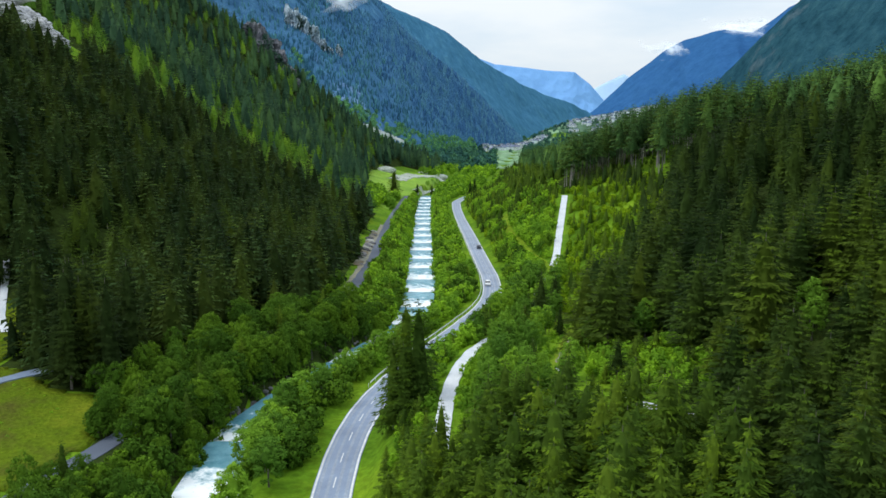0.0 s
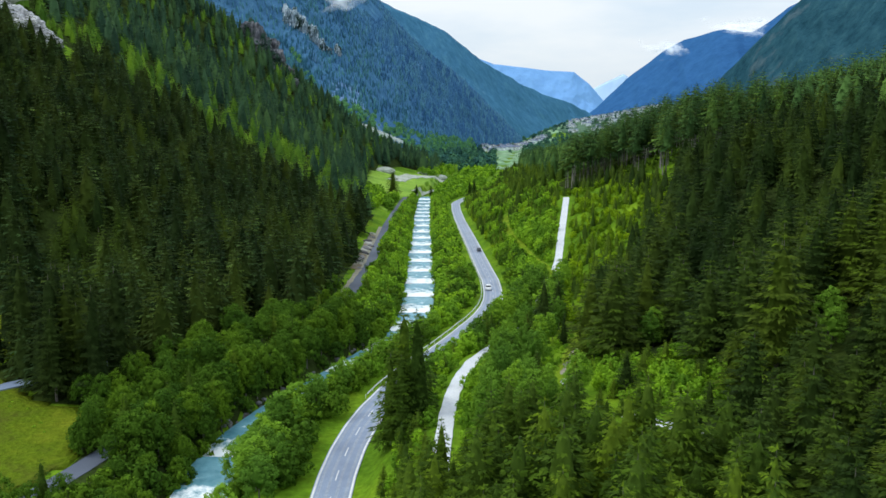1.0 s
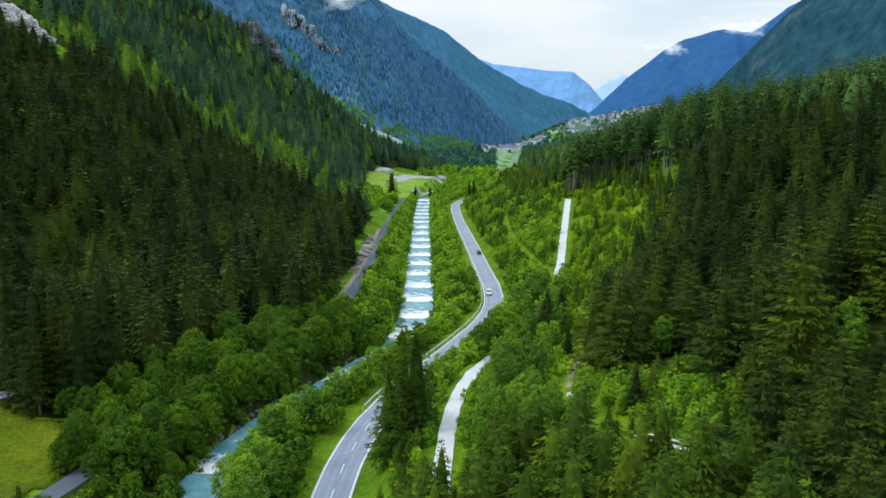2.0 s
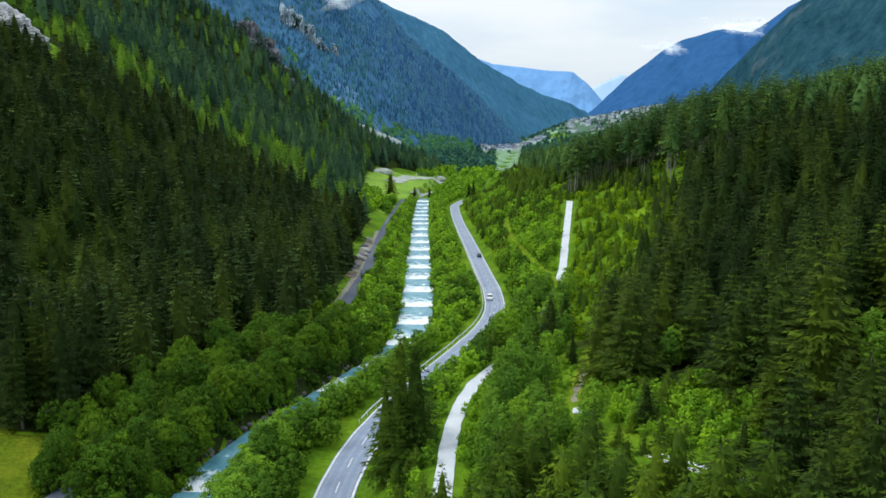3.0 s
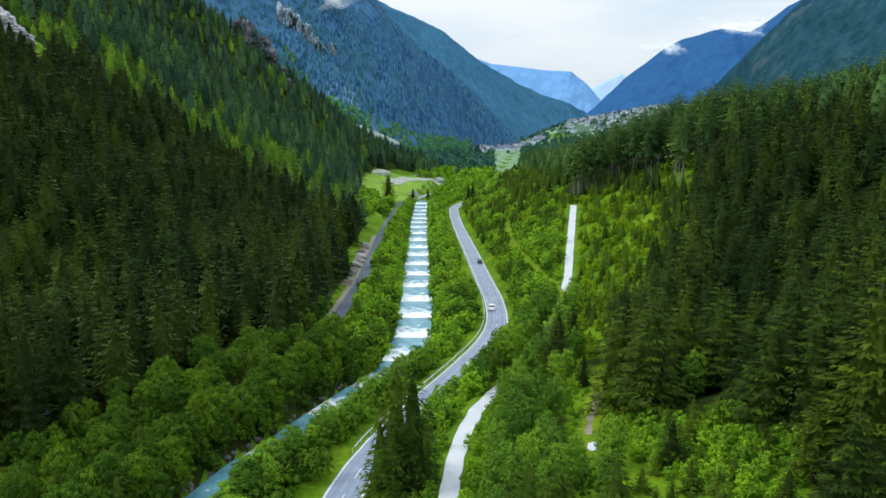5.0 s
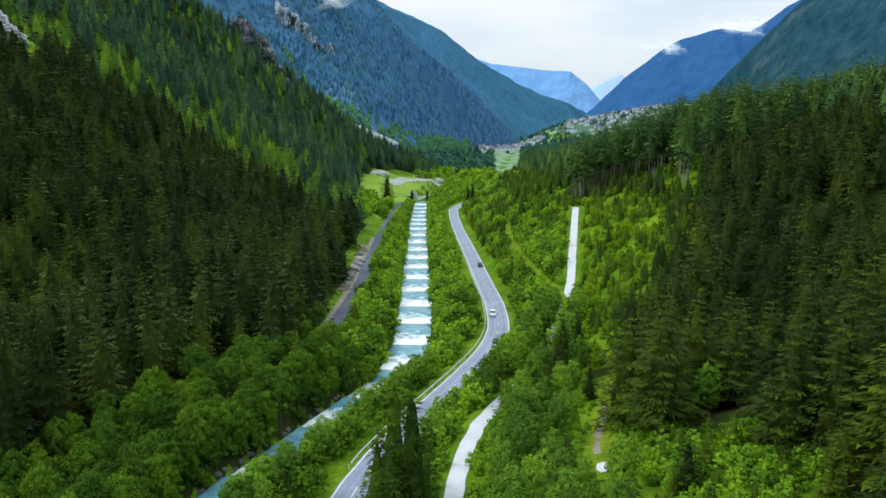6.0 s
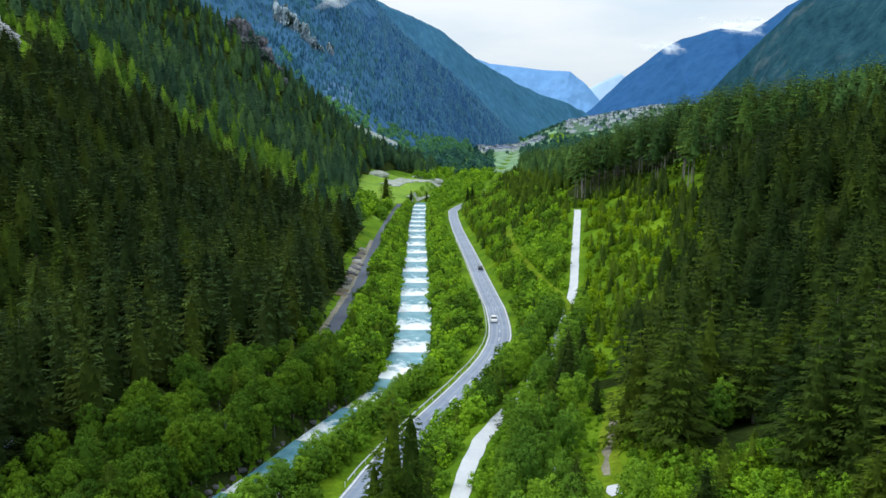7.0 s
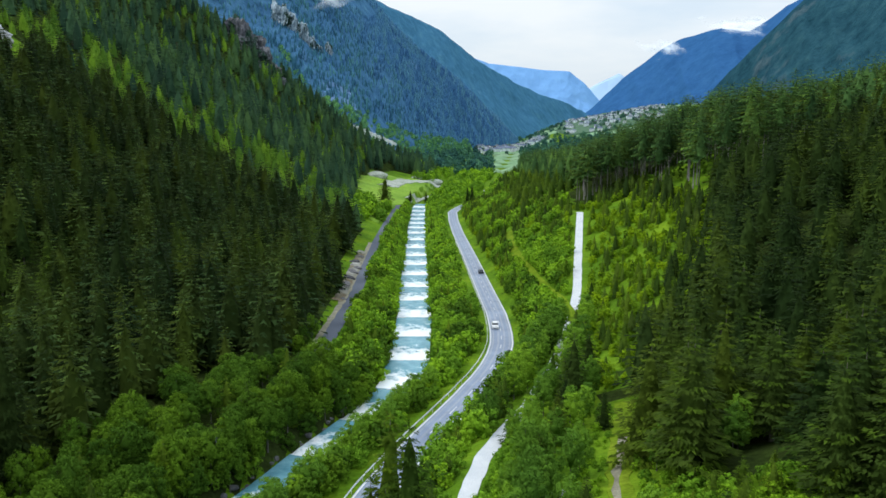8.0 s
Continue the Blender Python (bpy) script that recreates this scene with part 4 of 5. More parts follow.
under = tree_points(70, 112, 300, 410, 2.9, 63, lambda x, y: not inside(x, y, GLADE) and y > 452 - 1.35 * x)
forest("stand_undergrowth", under, BUSH_SMALL, [M_LEAF], (0.7, 1.9), 64, "low dark undergrowth below the spruce stand", "bushes")
margin = tree_points(36, 84, 196, 372, 4.3, 65, lambda x, y: inside(x, y, GLADE) and not inside(x + 9 + 9 * noise.noise((x * 0.09, y * 0.09, 5)), y, GLADE), 0.45)
forest("margin_spruces", margin, YOUNG, [M_NEEDLE, M_TIP, M_BARK], (4.0, 10.5), 66, "dark young spruces spreading from the forest into the glade", "saplings")
M_HAY = surface("mown_meadow", [(0.3, (0.13, 0.26, 0.018)), (0.5, (0.19, 0.34, 0.026)), (0.72, (0.27, 0.41, 0.04))], 0.03, fine=0.5, bump_by=0.3, bump_dist=0.3)


def field_sheet(corners, step, mat, name, label, lift=0.35):
    """A thin turf that follows the ground inside a polygon."""
    bm, at = bmesh.new(), {}
    x0, x1 = min(c[0] for c in corners), max(c[0] for c in corners)
    y0, y1 = min(c[1] for c in corners), max(c[1] for c in corners)
    for i in range(int((x1 - x0) / step) + 1):
        for j in range(int((y1 - y0) / step) + 1):
            x, y = x0 + (i + 0.5) * step, y0 + (j + 0.5) * step
            if not inside(x, y, corners) or not corridor_free(x, y, 0.6):
                continue
            q = []
            for a, b in ((i, j), (i + 1, j), (i + 1, j + 1), (i, j + 1)):
                if (a, b) not in at:
                    u, v = x0 + a * step, y0 + b * step
                    at[a, b] = bm.verts.new((u, v, height(u, v) + lift))
                q.append(at[a, b])
            bm.faces.new(q)
    rim = bmesh.ops.extrude_edge_only(bm, edges=[e for e in bm.edges if len(e.link_faces) == 1])
    for v in rim["geom"]:
        if isinstance(v, bmesh.types.BMVert):
            v.co.z -= 1.2 + 2 * lift
    return tagged(new(name, from_bm(name, bm, [mat], smooth=True)), label, "meadow", kind="structure")


field_sheet(FIELD, 4.0, M_HAY, "mown_meadow", "bright yellow-green mown meadow beside the lane")
M_BANK = surface("mellow_grass", [(0.3, (0.11, 0.19, 0.010)), (0.5, (0.16, 0.25, 0.014)), (0.72, (0.23, 0.31, 0.025))], 0.12, spec=0.03, fine=1.3, bump_by=0.6, bump_dist=0.4)
M_ROUGH = surface("rough_meadow", [(0.3, (0.085, 0.088, 0.016)), (0.5, (0.1056, 0.16, 0.00864)), (0.72, (0.1728, 0.208, 0.0144))], 0.10, spec=0.03, fine=1.3, bump_by=1.0, bump_dist=0.6)
field_sheet(MEADOW, 2.0, M_ROUGH, "rough_meadow", "rough yellow-green meadow beside the forest")
weeds = tree_points(-120, -55, 96, 200, 2.6, 81, lambda x, y: inside(x, y, MEADOW) and noise.noise((x * 0.12, y * 0.12, 21)) > 0.16)
forest("meadow_weeds", weeds, BUSH_SMALL, [M_SHRUB], (0.35, 1.0), 82, "tufts of tall weeds in the rough meadow", "weeds")
hem_bush = tree_points(-64, -30, 124, 176, 2.9, 83, lambda x, y: -9 < x - LANE_X(y) < -1.7 and not inside(x, y, MEADOW))
forest("hem_bushes", hem_bush, BUSH_NEAR, [M_LEAF], (2.4, 5.0), 84, "green alder bushes between meadow and lane", "bushes")
hedge = tree_points(-56, -30, 470, 575, 4.2, 55, lambda x, y: x < LANE_X(y) - 3.5 and noise.noise((x * 0.08, y * 0.05, 6)) > -0.1)
forest("field_hedge", hedge, BUSH_FAR, [M_SHRUB], (4, 8), 56, "round green bushes at the edge of the field", "bushes")
centre_pts = tree_points(-25, 60, 645, 1000, 7.0, 48, lambda x, y: corridor_free(x, y, 1) and not inside(x, y, FIELD) and x > FOOT_X(y) + 8)
forest("valley_wood", centre_pts, BUSH_TINY, [M_SHRUB], (4, 8), 49, "green broadleaved wood on the valley floor", "wood")
for x, y, t, q in ((-34, 578, 19.5, 1.25), (20.5, 628, 15, 0.8), (24, 634, 14, 0.9), (-9, 668, 10, 1.1), (-20, 650, 9, 1.2)):
    plant("spruce", SPRUCE, x, y, t, "lone dark spruce standing in the open valley", "spruce", "valley spruces", 3, x, q * 1.35)


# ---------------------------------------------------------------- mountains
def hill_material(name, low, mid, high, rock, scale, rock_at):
    """Wooded flank: woods, paler clearings and bare rock, distance haze put into each colour."""
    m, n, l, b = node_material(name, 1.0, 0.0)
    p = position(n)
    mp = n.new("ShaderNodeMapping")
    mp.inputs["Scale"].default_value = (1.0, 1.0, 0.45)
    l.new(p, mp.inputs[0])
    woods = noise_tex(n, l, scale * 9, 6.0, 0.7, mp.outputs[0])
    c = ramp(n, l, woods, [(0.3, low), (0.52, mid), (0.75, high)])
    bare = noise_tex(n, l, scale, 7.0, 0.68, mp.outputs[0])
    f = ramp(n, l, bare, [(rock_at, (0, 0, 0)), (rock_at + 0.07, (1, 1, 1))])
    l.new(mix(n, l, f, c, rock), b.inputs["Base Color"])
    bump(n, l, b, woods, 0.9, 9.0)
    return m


# the blue of hazy air is painted into the colours, paler further off
M_HILL_NEAR = hill_material("hazed_wooded_mountain", (0.04519, 0.1286, 0.2478), (0.07301, 0.1923, 0.3422), (0.1216, 0.2832, 0.4215), (0.278, 0.412, 0.6941), 0.006, 0.62)
M_HILL_SPUR = hill_material("hazed_wooded_spur", (0.04095, 0.1418, 0.246), (0.06143, 0.189, 0.3125), (0.09555, 0.2565, 0.3591), (0.1775, 0.3375, 0.4389), 0.006, 0.63)
M_HILL_EAST = hill_material("hazed_near_east_mountain", (0.01229, 0.04914, 0.07277), (0.02703, 0.08845, 0.1212), (0.04668, 0.129, 0.1544), (0.09, 0.14, 0.165), 0.006, 0.60)
M_HILL_MID = hill_material("hazed_east_mountain", (0.0257, 0.09408, 0.2352), (0.03402, 0.1176, 0.2822), (0.04309, 0.1385, 0.3105), (0.0756, 0.2016, 0.4139), 0.003, 0.66)
M_HILL_FAR = hill_material("hazed_far_mountain", (0.17, 0.36, 0.665), (0.187, 0.387, 0.703), (0.204, 0.414, 0.722), (0.238, 0.441, 0.741), 0.002, 0.68)
M_HILL_LAST = hill_material("hazed_last_mountain", (0.46, 0.64, 0.88), (0.48, 0.66, 0.89), (0.50, 0.68, 0.90), (0.55, 0.7, 0.9), 0.002, 0.7)


def flank(name, ridge, foot, mat, label, rough, cols=150, rows=44, back=500, seed=0):
    """A mountain flank that rises from its foot to its ridge and falls away behind it."""
    rx = np.linspace(0, 1, len(ridge))
    u = np.linspace(0, 1, cols)
    R = np.stack([np.interp(u, rx, [p[k] for p in ridge]) for k in range(3)], -1)
    fx = np.linspace(0, 1, len(foot))
    Fo = np.stack([np.interp(u, fx, [p[k] for p in foot]) for k in range(3)], -1)
    V = []
    for j in range(rows + 6):
        f = j / (rows - 1)
        for i in range(cols):
            if j < rows:
                p = Fo[i] + (R[i] - Fo[i]) * f
                a = rough * (0.25 + 0.75 * math.sin(math.pi * f))
            else:
                k = (j - rows + 1) / 6
                p = R[i] + np.array([0, back * k, -(R[i][2] - Fo[i][2]) * k])
                a = rough * 0.25
            q = Vector((p[0], p[1], p[2] * 0.8)) * (0.9 / (rough * 9)) + Vector((seed, 0, 0))
            d = noise.fractal(q, 0.9, 2.1, 5)
            g = abs(noise.noise((i * 0.09 + seed, j * 0.015, 3)))
            V.append((p[0], p[1] - a * 1.2 * d, p[2] + a * (0.7 * d - 0.9 * g)))
    ob = mesh_object(name, V, grid_quads(rows + 6, cols), [mat], smooth=True)
    tagged(ob, label, "mountain", kind="structure")
    return V


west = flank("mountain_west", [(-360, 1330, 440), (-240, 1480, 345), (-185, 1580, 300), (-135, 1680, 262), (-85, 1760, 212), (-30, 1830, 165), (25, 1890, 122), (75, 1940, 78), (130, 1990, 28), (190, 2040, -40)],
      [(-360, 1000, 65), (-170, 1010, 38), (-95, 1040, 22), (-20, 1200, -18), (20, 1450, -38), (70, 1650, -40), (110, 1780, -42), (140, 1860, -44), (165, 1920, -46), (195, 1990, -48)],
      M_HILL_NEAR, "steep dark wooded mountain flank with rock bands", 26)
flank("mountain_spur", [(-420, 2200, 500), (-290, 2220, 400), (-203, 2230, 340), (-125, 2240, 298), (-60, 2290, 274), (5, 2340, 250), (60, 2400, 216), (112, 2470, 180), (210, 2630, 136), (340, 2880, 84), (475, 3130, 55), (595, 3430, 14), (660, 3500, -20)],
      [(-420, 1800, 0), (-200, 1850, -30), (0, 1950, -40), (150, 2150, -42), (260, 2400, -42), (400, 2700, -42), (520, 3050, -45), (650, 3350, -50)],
      M_HILL_SPUR, "haze-blue wooded spur running down to the village", 24, cols=200, rows=60, seed=17)
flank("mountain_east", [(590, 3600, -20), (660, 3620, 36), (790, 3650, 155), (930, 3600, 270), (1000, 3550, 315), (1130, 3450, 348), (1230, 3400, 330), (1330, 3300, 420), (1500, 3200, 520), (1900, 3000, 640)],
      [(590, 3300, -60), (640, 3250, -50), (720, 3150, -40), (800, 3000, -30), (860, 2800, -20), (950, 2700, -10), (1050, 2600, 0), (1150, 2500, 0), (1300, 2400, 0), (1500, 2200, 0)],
      M_HILL_MID, "haze-blue distant mountain with cloud on its shoulder", 40, seed=11)
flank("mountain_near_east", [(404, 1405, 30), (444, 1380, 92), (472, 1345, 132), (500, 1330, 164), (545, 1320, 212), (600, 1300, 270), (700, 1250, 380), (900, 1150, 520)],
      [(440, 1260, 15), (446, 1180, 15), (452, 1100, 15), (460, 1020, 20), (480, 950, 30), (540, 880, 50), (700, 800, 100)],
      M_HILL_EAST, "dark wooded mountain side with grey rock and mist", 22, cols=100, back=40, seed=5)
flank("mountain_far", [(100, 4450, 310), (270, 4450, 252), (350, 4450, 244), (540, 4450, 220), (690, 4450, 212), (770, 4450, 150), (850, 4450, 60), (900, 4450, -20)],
      [(100, 4150, -60), (400, 4150, -60), (650, 4150, -60), (860, 4150, -60)], M_HILL_FAR, "hazy pale blue far mountain below the clouds", 9, back=100, seed=21)
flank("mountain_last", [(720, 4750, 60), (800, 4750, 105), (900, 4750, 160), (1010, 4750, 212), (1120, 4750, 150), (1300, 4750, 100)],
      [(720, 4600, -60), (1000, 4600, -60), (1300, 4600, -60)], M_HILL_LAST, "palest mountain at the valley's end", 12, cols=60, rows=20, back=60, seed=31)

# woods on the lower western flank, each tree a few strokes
# needles and leaves carry the distance haze as blue in their colour
M_FARWOOD = foliage("hazy_far_needles", (0.04551, 0.1243, 0.2046), (0.05999, 0.1542, 0.248), (0.08273, 0.197, 0.2915), vary=0.8)
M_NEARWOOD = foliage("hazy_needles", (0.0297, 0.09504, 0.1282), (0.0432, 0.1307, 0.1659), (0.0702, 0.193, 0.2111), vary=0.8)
M_FARLEAF = foliage("hazy_far_leaves", (0.07336, 0.1837, 0.07424), (0.1121, 0.2536, 0.09566), (0.1631, 0.3236, 0.1154), vary=0.8)
FARTREE = [spruce_crown(rng, 17, 3.6, 9, 1, start=0.03, slim=0.7) for k in range(3)]


def flank_wood():
    """Conifers down the whole western flank, less haze-blue where nearer, scrub along foot and gully."""
    r = random.Random(77)
    W = np.array(west).reshape(50, 150, 3)
    stands = {"near": ([], [], []), "far": ([], [], [])}
    apron, count = [], {"near": 0, "far": 0}
    for k in range(17500):
        fi, fj = r.uniform(0, 147), r.uniform(0, 42)
        if k % 26 == 0:
            fj = r.uniform(3, 16)
            fi = 23 - 0.85 * (fj - 3) + r.uniform(-2, 2)
        i, j = int(fi), int(fj)
        a, b = fi - i, fj - j
        p = (W[j, i] * (1 - a) + W[j, i + 1] * a) * (1 - b) + (W[j + 1, i] * (1 - a) + W[j + 1, i + 1] * a) * b
        if noise.noise((p[0] * 0.012, p[1] * 0.012, p[2] * 0.02)) < -0.52:
            continue
        gully = 3 < fj < 16 and abs(fi - 23 + 0.85 * (fj - 3)) < 1.3 + 1.2 * noise.noise((fj * 0.5, 7, 0))
        if gully or fj < 5.5 + 2.5 * noise.noise((fi * 0.2, 0, 0)) and fi < 84:
            if not gully or k % 2:
                apron.append(p)
            if k % 4:
                continue
        V, T, I = FARTREE[r.randrange(3)]
        s = r.uniform(0.38, 0.72) * (1.0 + 0.25 * (fi > 92))
        key = "near" if p[1] + r.uniform(-170, 170) < 1330 else "far"
        VV, TT, tones = stands[key]
        VV.append(V * s + p - np.array([0, 0, 1.0]))
        TT.append(T + count[key])
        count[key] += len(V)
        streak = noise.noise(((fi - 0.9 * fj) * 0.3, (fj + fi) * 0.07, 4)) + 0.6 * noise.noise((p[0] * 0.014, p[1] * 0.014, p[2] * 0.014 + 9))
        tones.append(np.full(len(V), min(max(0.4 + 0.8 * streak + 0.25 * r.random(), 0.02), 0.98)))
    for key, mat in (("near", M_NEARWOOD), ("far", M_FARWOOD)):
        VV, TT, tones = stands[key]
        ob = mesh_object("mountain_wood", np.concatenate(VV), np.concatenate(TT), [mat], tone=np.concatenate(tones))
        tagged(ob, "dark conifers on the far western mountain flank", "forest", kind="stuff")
    VV, TT, tones, base = [], [], [], 0
    for p in apron:
        V, T, I, h, N = BUSH_TINY[r.randrange(6)]
        VV.append(V * r.uniform(1.0, 2.0) + p)
        TT.append(T + base)
        tones.append(np.full(len(V), r.random()))
        base += len(V)
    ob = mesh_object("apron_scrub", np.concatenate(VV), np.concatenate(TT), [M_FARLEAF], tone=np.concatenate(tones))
    tagged(ob, "green broadleaved scrub at the foot of the mountain", "scrub", kind="stuff")


flank_wood()


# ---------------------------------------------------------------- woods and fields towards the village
# vale trees and fields: bluish haze of the distance is in their colours
M_VALE = foliage("hazed_vale_leaves", (0.02734, 0.07812, 0.05344), (0.03949, 0.1031, 0.06769), (0.05468, 0.1313, 0.0855))
M_PALE_FIELD = surface("hazed_hay_field", [(0.3, (0.128, 0.272, 0.128)), (0.5, (0.208, 0.368, 0.192)), (0.72, (0.304, 0.448, 0.272))], 0.008, fine=0.08)
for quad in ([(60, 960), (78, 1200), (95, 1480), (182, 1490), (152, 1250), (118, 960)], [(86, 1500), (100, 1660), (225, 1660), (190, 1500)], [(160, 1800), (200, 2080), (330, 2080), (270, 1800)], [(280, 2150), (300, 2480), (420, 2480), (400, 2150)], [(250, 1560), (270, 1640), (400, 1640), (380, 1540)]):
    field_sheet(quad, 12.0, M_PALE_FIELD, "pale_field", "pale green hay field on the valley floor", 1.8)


def vale_wood(x, y):
    lean = x / y
    return -0.05 < lean < 0.062 or 0.098 < lean < 0.30


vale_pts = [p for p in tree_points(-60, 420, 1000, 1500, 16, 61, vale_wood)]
forest("vale_wood", vale_pts, BUSH_TINY, [M_VALE], (8, 14), 62, "distant haze-blue wood in the vale", "forest")
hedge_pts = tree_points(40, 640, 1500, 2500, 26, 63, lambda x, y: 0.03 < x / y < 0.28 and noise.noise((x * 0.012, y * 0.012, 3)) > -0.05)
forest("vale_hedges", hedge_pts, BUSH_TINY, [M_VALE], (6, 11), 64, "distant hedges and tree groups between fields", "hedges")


# ---------------------------------------------------------------- village
M_PLASTER = surface("white_plaster", [(0.3, (0.82, 0.87, 0.93)), (0.7, (0.90, 0.93, 0.97))], 0.05)
M_TIMBER = surface("brown_timber", [(0.3, (0.192, 0.18, 0.2)), (0.7, (0.336, 0.33, 0.36))], 0.2)
M_ROOF = surface("grey_roof_tiles", [(0.3, (0.099, 0.121, 0.187)), (0.7, (0.22, 0.264, 0.374))], 0.06)
M_ROOF_RED = surface("brown_roof_tiles", [(0.3, (0.15, 0.15, 0.19)), (0.7, (0.27, 0.27, 0.33))], 0.06)
M_GLASS = surface("dark_window_glass", [(0.3, (0.03, 0.04, 0.05)), (0.7, (0.06, 0.07, 0.08))], 0.3, rough=0.15, spec=0.6)


def box_bm(bm, x0, x1, y0, y1, z0, z1):
    return bmesh.ops.create_cube(bm, size=1.0, matrix=Matrix.Translation(((x0 + x1) / 2, (y0 + y1) / 2, (z0 + z1) / 2)) @ Matrix.Diagonal((x1 - x0, y1 - y0, z1 - z0, 1)))


def house_meshes(w, d, h, pitch, wall, roof):
    bm = bmesh.new()
    ridge = h + w / 2 * pitch
    f = [bm.verts.new(p) for p in ((-w / 2, -d / 2, -2.5), (w / 2, -d / 2, -2.5), (w / 2, -d / 2, h), (0, -d / 2, ridge), (-w / 2, -d / 2, h))]
    b = [bm.verts.new((v.co.x, d / 2, v.co.z)) for v in f]
    bm.faces.new(f)
    bm.faces.new(b[::-1])
    for k in range(5):
        bm.faces.new((f[k], b[k], b[(k + 1) % 5], f[(k + 1) % 5]))
    walls = from_bm("wall", bm, [wall])
    bm = bmesh.new()
    e, o = w / 2 + 1.0, d / 2 + 0.9
    ez = h - 1.0 * pitch
    for sx in (-1, 1):
        q = [bm.verts.new((sx * e, y, ez + dz)) for y in (-o, o) for dz in (0.05, 0.4)] + [bm.verts.new((0, y, ridge + dz)) for y in (-o, o) for dz in (0.05, 0.4)]
        for face in ((0, 2, 6, 4), (1, 5, 7, 3), (0, 4, 5, 1), (2, 3, 7, 6), (0, 1, 3, 2)):
            bm.faces.new([q[i] for i in face])
    bmesh.ops.recalc_face_normals(bm, faces=bm.faces)
    roofs = from_bm("roof", bm, [roof])
    bm = bmesh.new()
    for k in range(3):
        for z in (0.6, 3.4):
            if z + 1.4 < h:
                x = -w / 2 + w * (k + 0.5) / 3
                box_bm(bm, x - 0.55, x + 0.55, -d / 2 - 0.06, -d / 2 + 0.02, z, z + 1.4)
    return walls, roofs, from_bm("window_row", bm, [M_GLASS])


HOUSES = [house_meshes(11, 14, 7.4, 0.36, M_PLASTER, M_ROOF), house_meshes(10, 12, 7.0, 0.40, M_PLASTER, M_ROOF_RED), house_meshes(13, 17, 9.6, 0.32, M_PLASTER, M_ROOF),
          house_meshes(10, 11, 5.8, 0.5, M_TIMBER, M_ROOF), house_meshes(18, 26, 8.5, 0.25, M_PLASTER, M_ROOF)]


def house(x, y, k, turn, label):
    root = new("house")
    w, r, g = HOUSES[k]
    part("wall", w, root)
    part("roof", r, root)
    tagged(part("window_row", g, root), kind="stuff")
    root.matrix_world = pose(x, y, height(x, y) + 2.0, 0, 0, turn) @ Matrix.Scale(0.62, 4)
    tagged(root, label, "house", group="village houses")


# sheet added over the grass, haze tint of the far hillside in its colour
M_VILLAGE_GREEN = surface("hazed_village_gardens", [(0.3, (0.042, 0.102, 0.054)), (0.5, (0.066, 0.144, 0.078)), (0.72, (0.102, 0.186, 0.102))], 0.02, fine=0.15)
field_sheet([(255, 1660), (262, 2000), (330, 2480), (640, 2480), (560, 2000), (440, 1660)], 14.0, M_VILLAGE_GREEN, "village_green", "haze-blue gardens and lawns under the village", 2.0)
field_sheet([(585, 2200), (640, 2560), (800, 2560), (705, 2200)], 14.0, M_PALE_FIELD, "pale_field", "pale green hay field beside the village", 2.5)
r5 = random.Random(21)
taken = []


def village(n, x0, x1, y0, y1, gap, label, test):
    made = tries = 0
    while made < n and tries < 6000:
        tries += 1
        x, y = r5.uniform(x0, x1), r5.uniform(y0, y1)
        if test(x, y) and all((x - a) ** 2 + (y - b) ** 2 > gap * gap for a, b in taken):
            taken.append((x, y))
            k = r5.choices(range(5), (6, 3.5, 2, 1.2, 0.3))[0]
            house(x, y, k, r5.choice((0, 90, 20, -25, 60)) + r5.uniform(-8, 8), label)
            made += 1


village(150, 240, 600, 1650, 2450, 15, "distant alpine village house on the hillside", lambda x, y: 0.150 < x / y < 0.262 and y > 1650 + 1500 * abs(x / y - 0.19))
village(75, 60, 230, 1560, 1850, 11, "distant white house on the valley floor", lambda x, y: 0.045 < x / y < 0.125 and abs(y - 1680 - 300 * (x / y - 0.08)) < 110)
for x, y, t in ((112, 1592, 84), (128, 1600, 92), (146, 1606, 86), (163, 1612, 95), (180, 1624, 88), (98, 1600, 70), (137, 1640, 10)):
    taken.append((x, y))
    house(x, y, 4, t, "long white building on the valley floor")
village(16, 180, 420, 2350, 2800, 26, "distant farmhouse among fields", lambda x, y: 0.09 < x / y < 0.16)


# ---------------------------------------------------------------- rock, mounds, walls
def rock_bm(seed, sub=3, rough=0.35, rib=0.0):
    """An uneven rock; rib: how far upright ribs and clefts stand out of it."""
    bm = bmesh.new()
    bmesh.ops.create_icosphere(bm, subdivisions=sub, radius=1.0)
    for v in bm.verts:
        d = noise.fractal(v.co * 1.4 + Vector((seed, 0, 0)), 0.8, 2.2, 5)
        c = abs(noise.noise(v.co * 2.3 + Vector((0, seed, 0))))
        v.co *= 1 + rough * d - rough * 0.6 * c
        if rib:
            g = noise.fractal(Vector((v.co.x * 4.5 + seed, v.co.y * 4.5, v.co.z * 0.7)), 0.7, 2.3, 4)
            v.co.x *= 1 + rib * 0.4 * g
            v.co.y *= 1 + rib * g
    return bm


def rock(name, x, y, z, size, turn, seed, mat, label, sub=3, group="", rough=0.35, tilt=0, rib=0.0):
    ob = new(name, from_bm(name, rock_bm(seed, sub, rough, rib), [mat], smooth=False))
    ob.matrix_world = pose(x, y, z, 0, tilt, turn) @ Matrix.Diagonal((*size, 1))
    tagged(ob, label, "rock", group=group)
    return ob


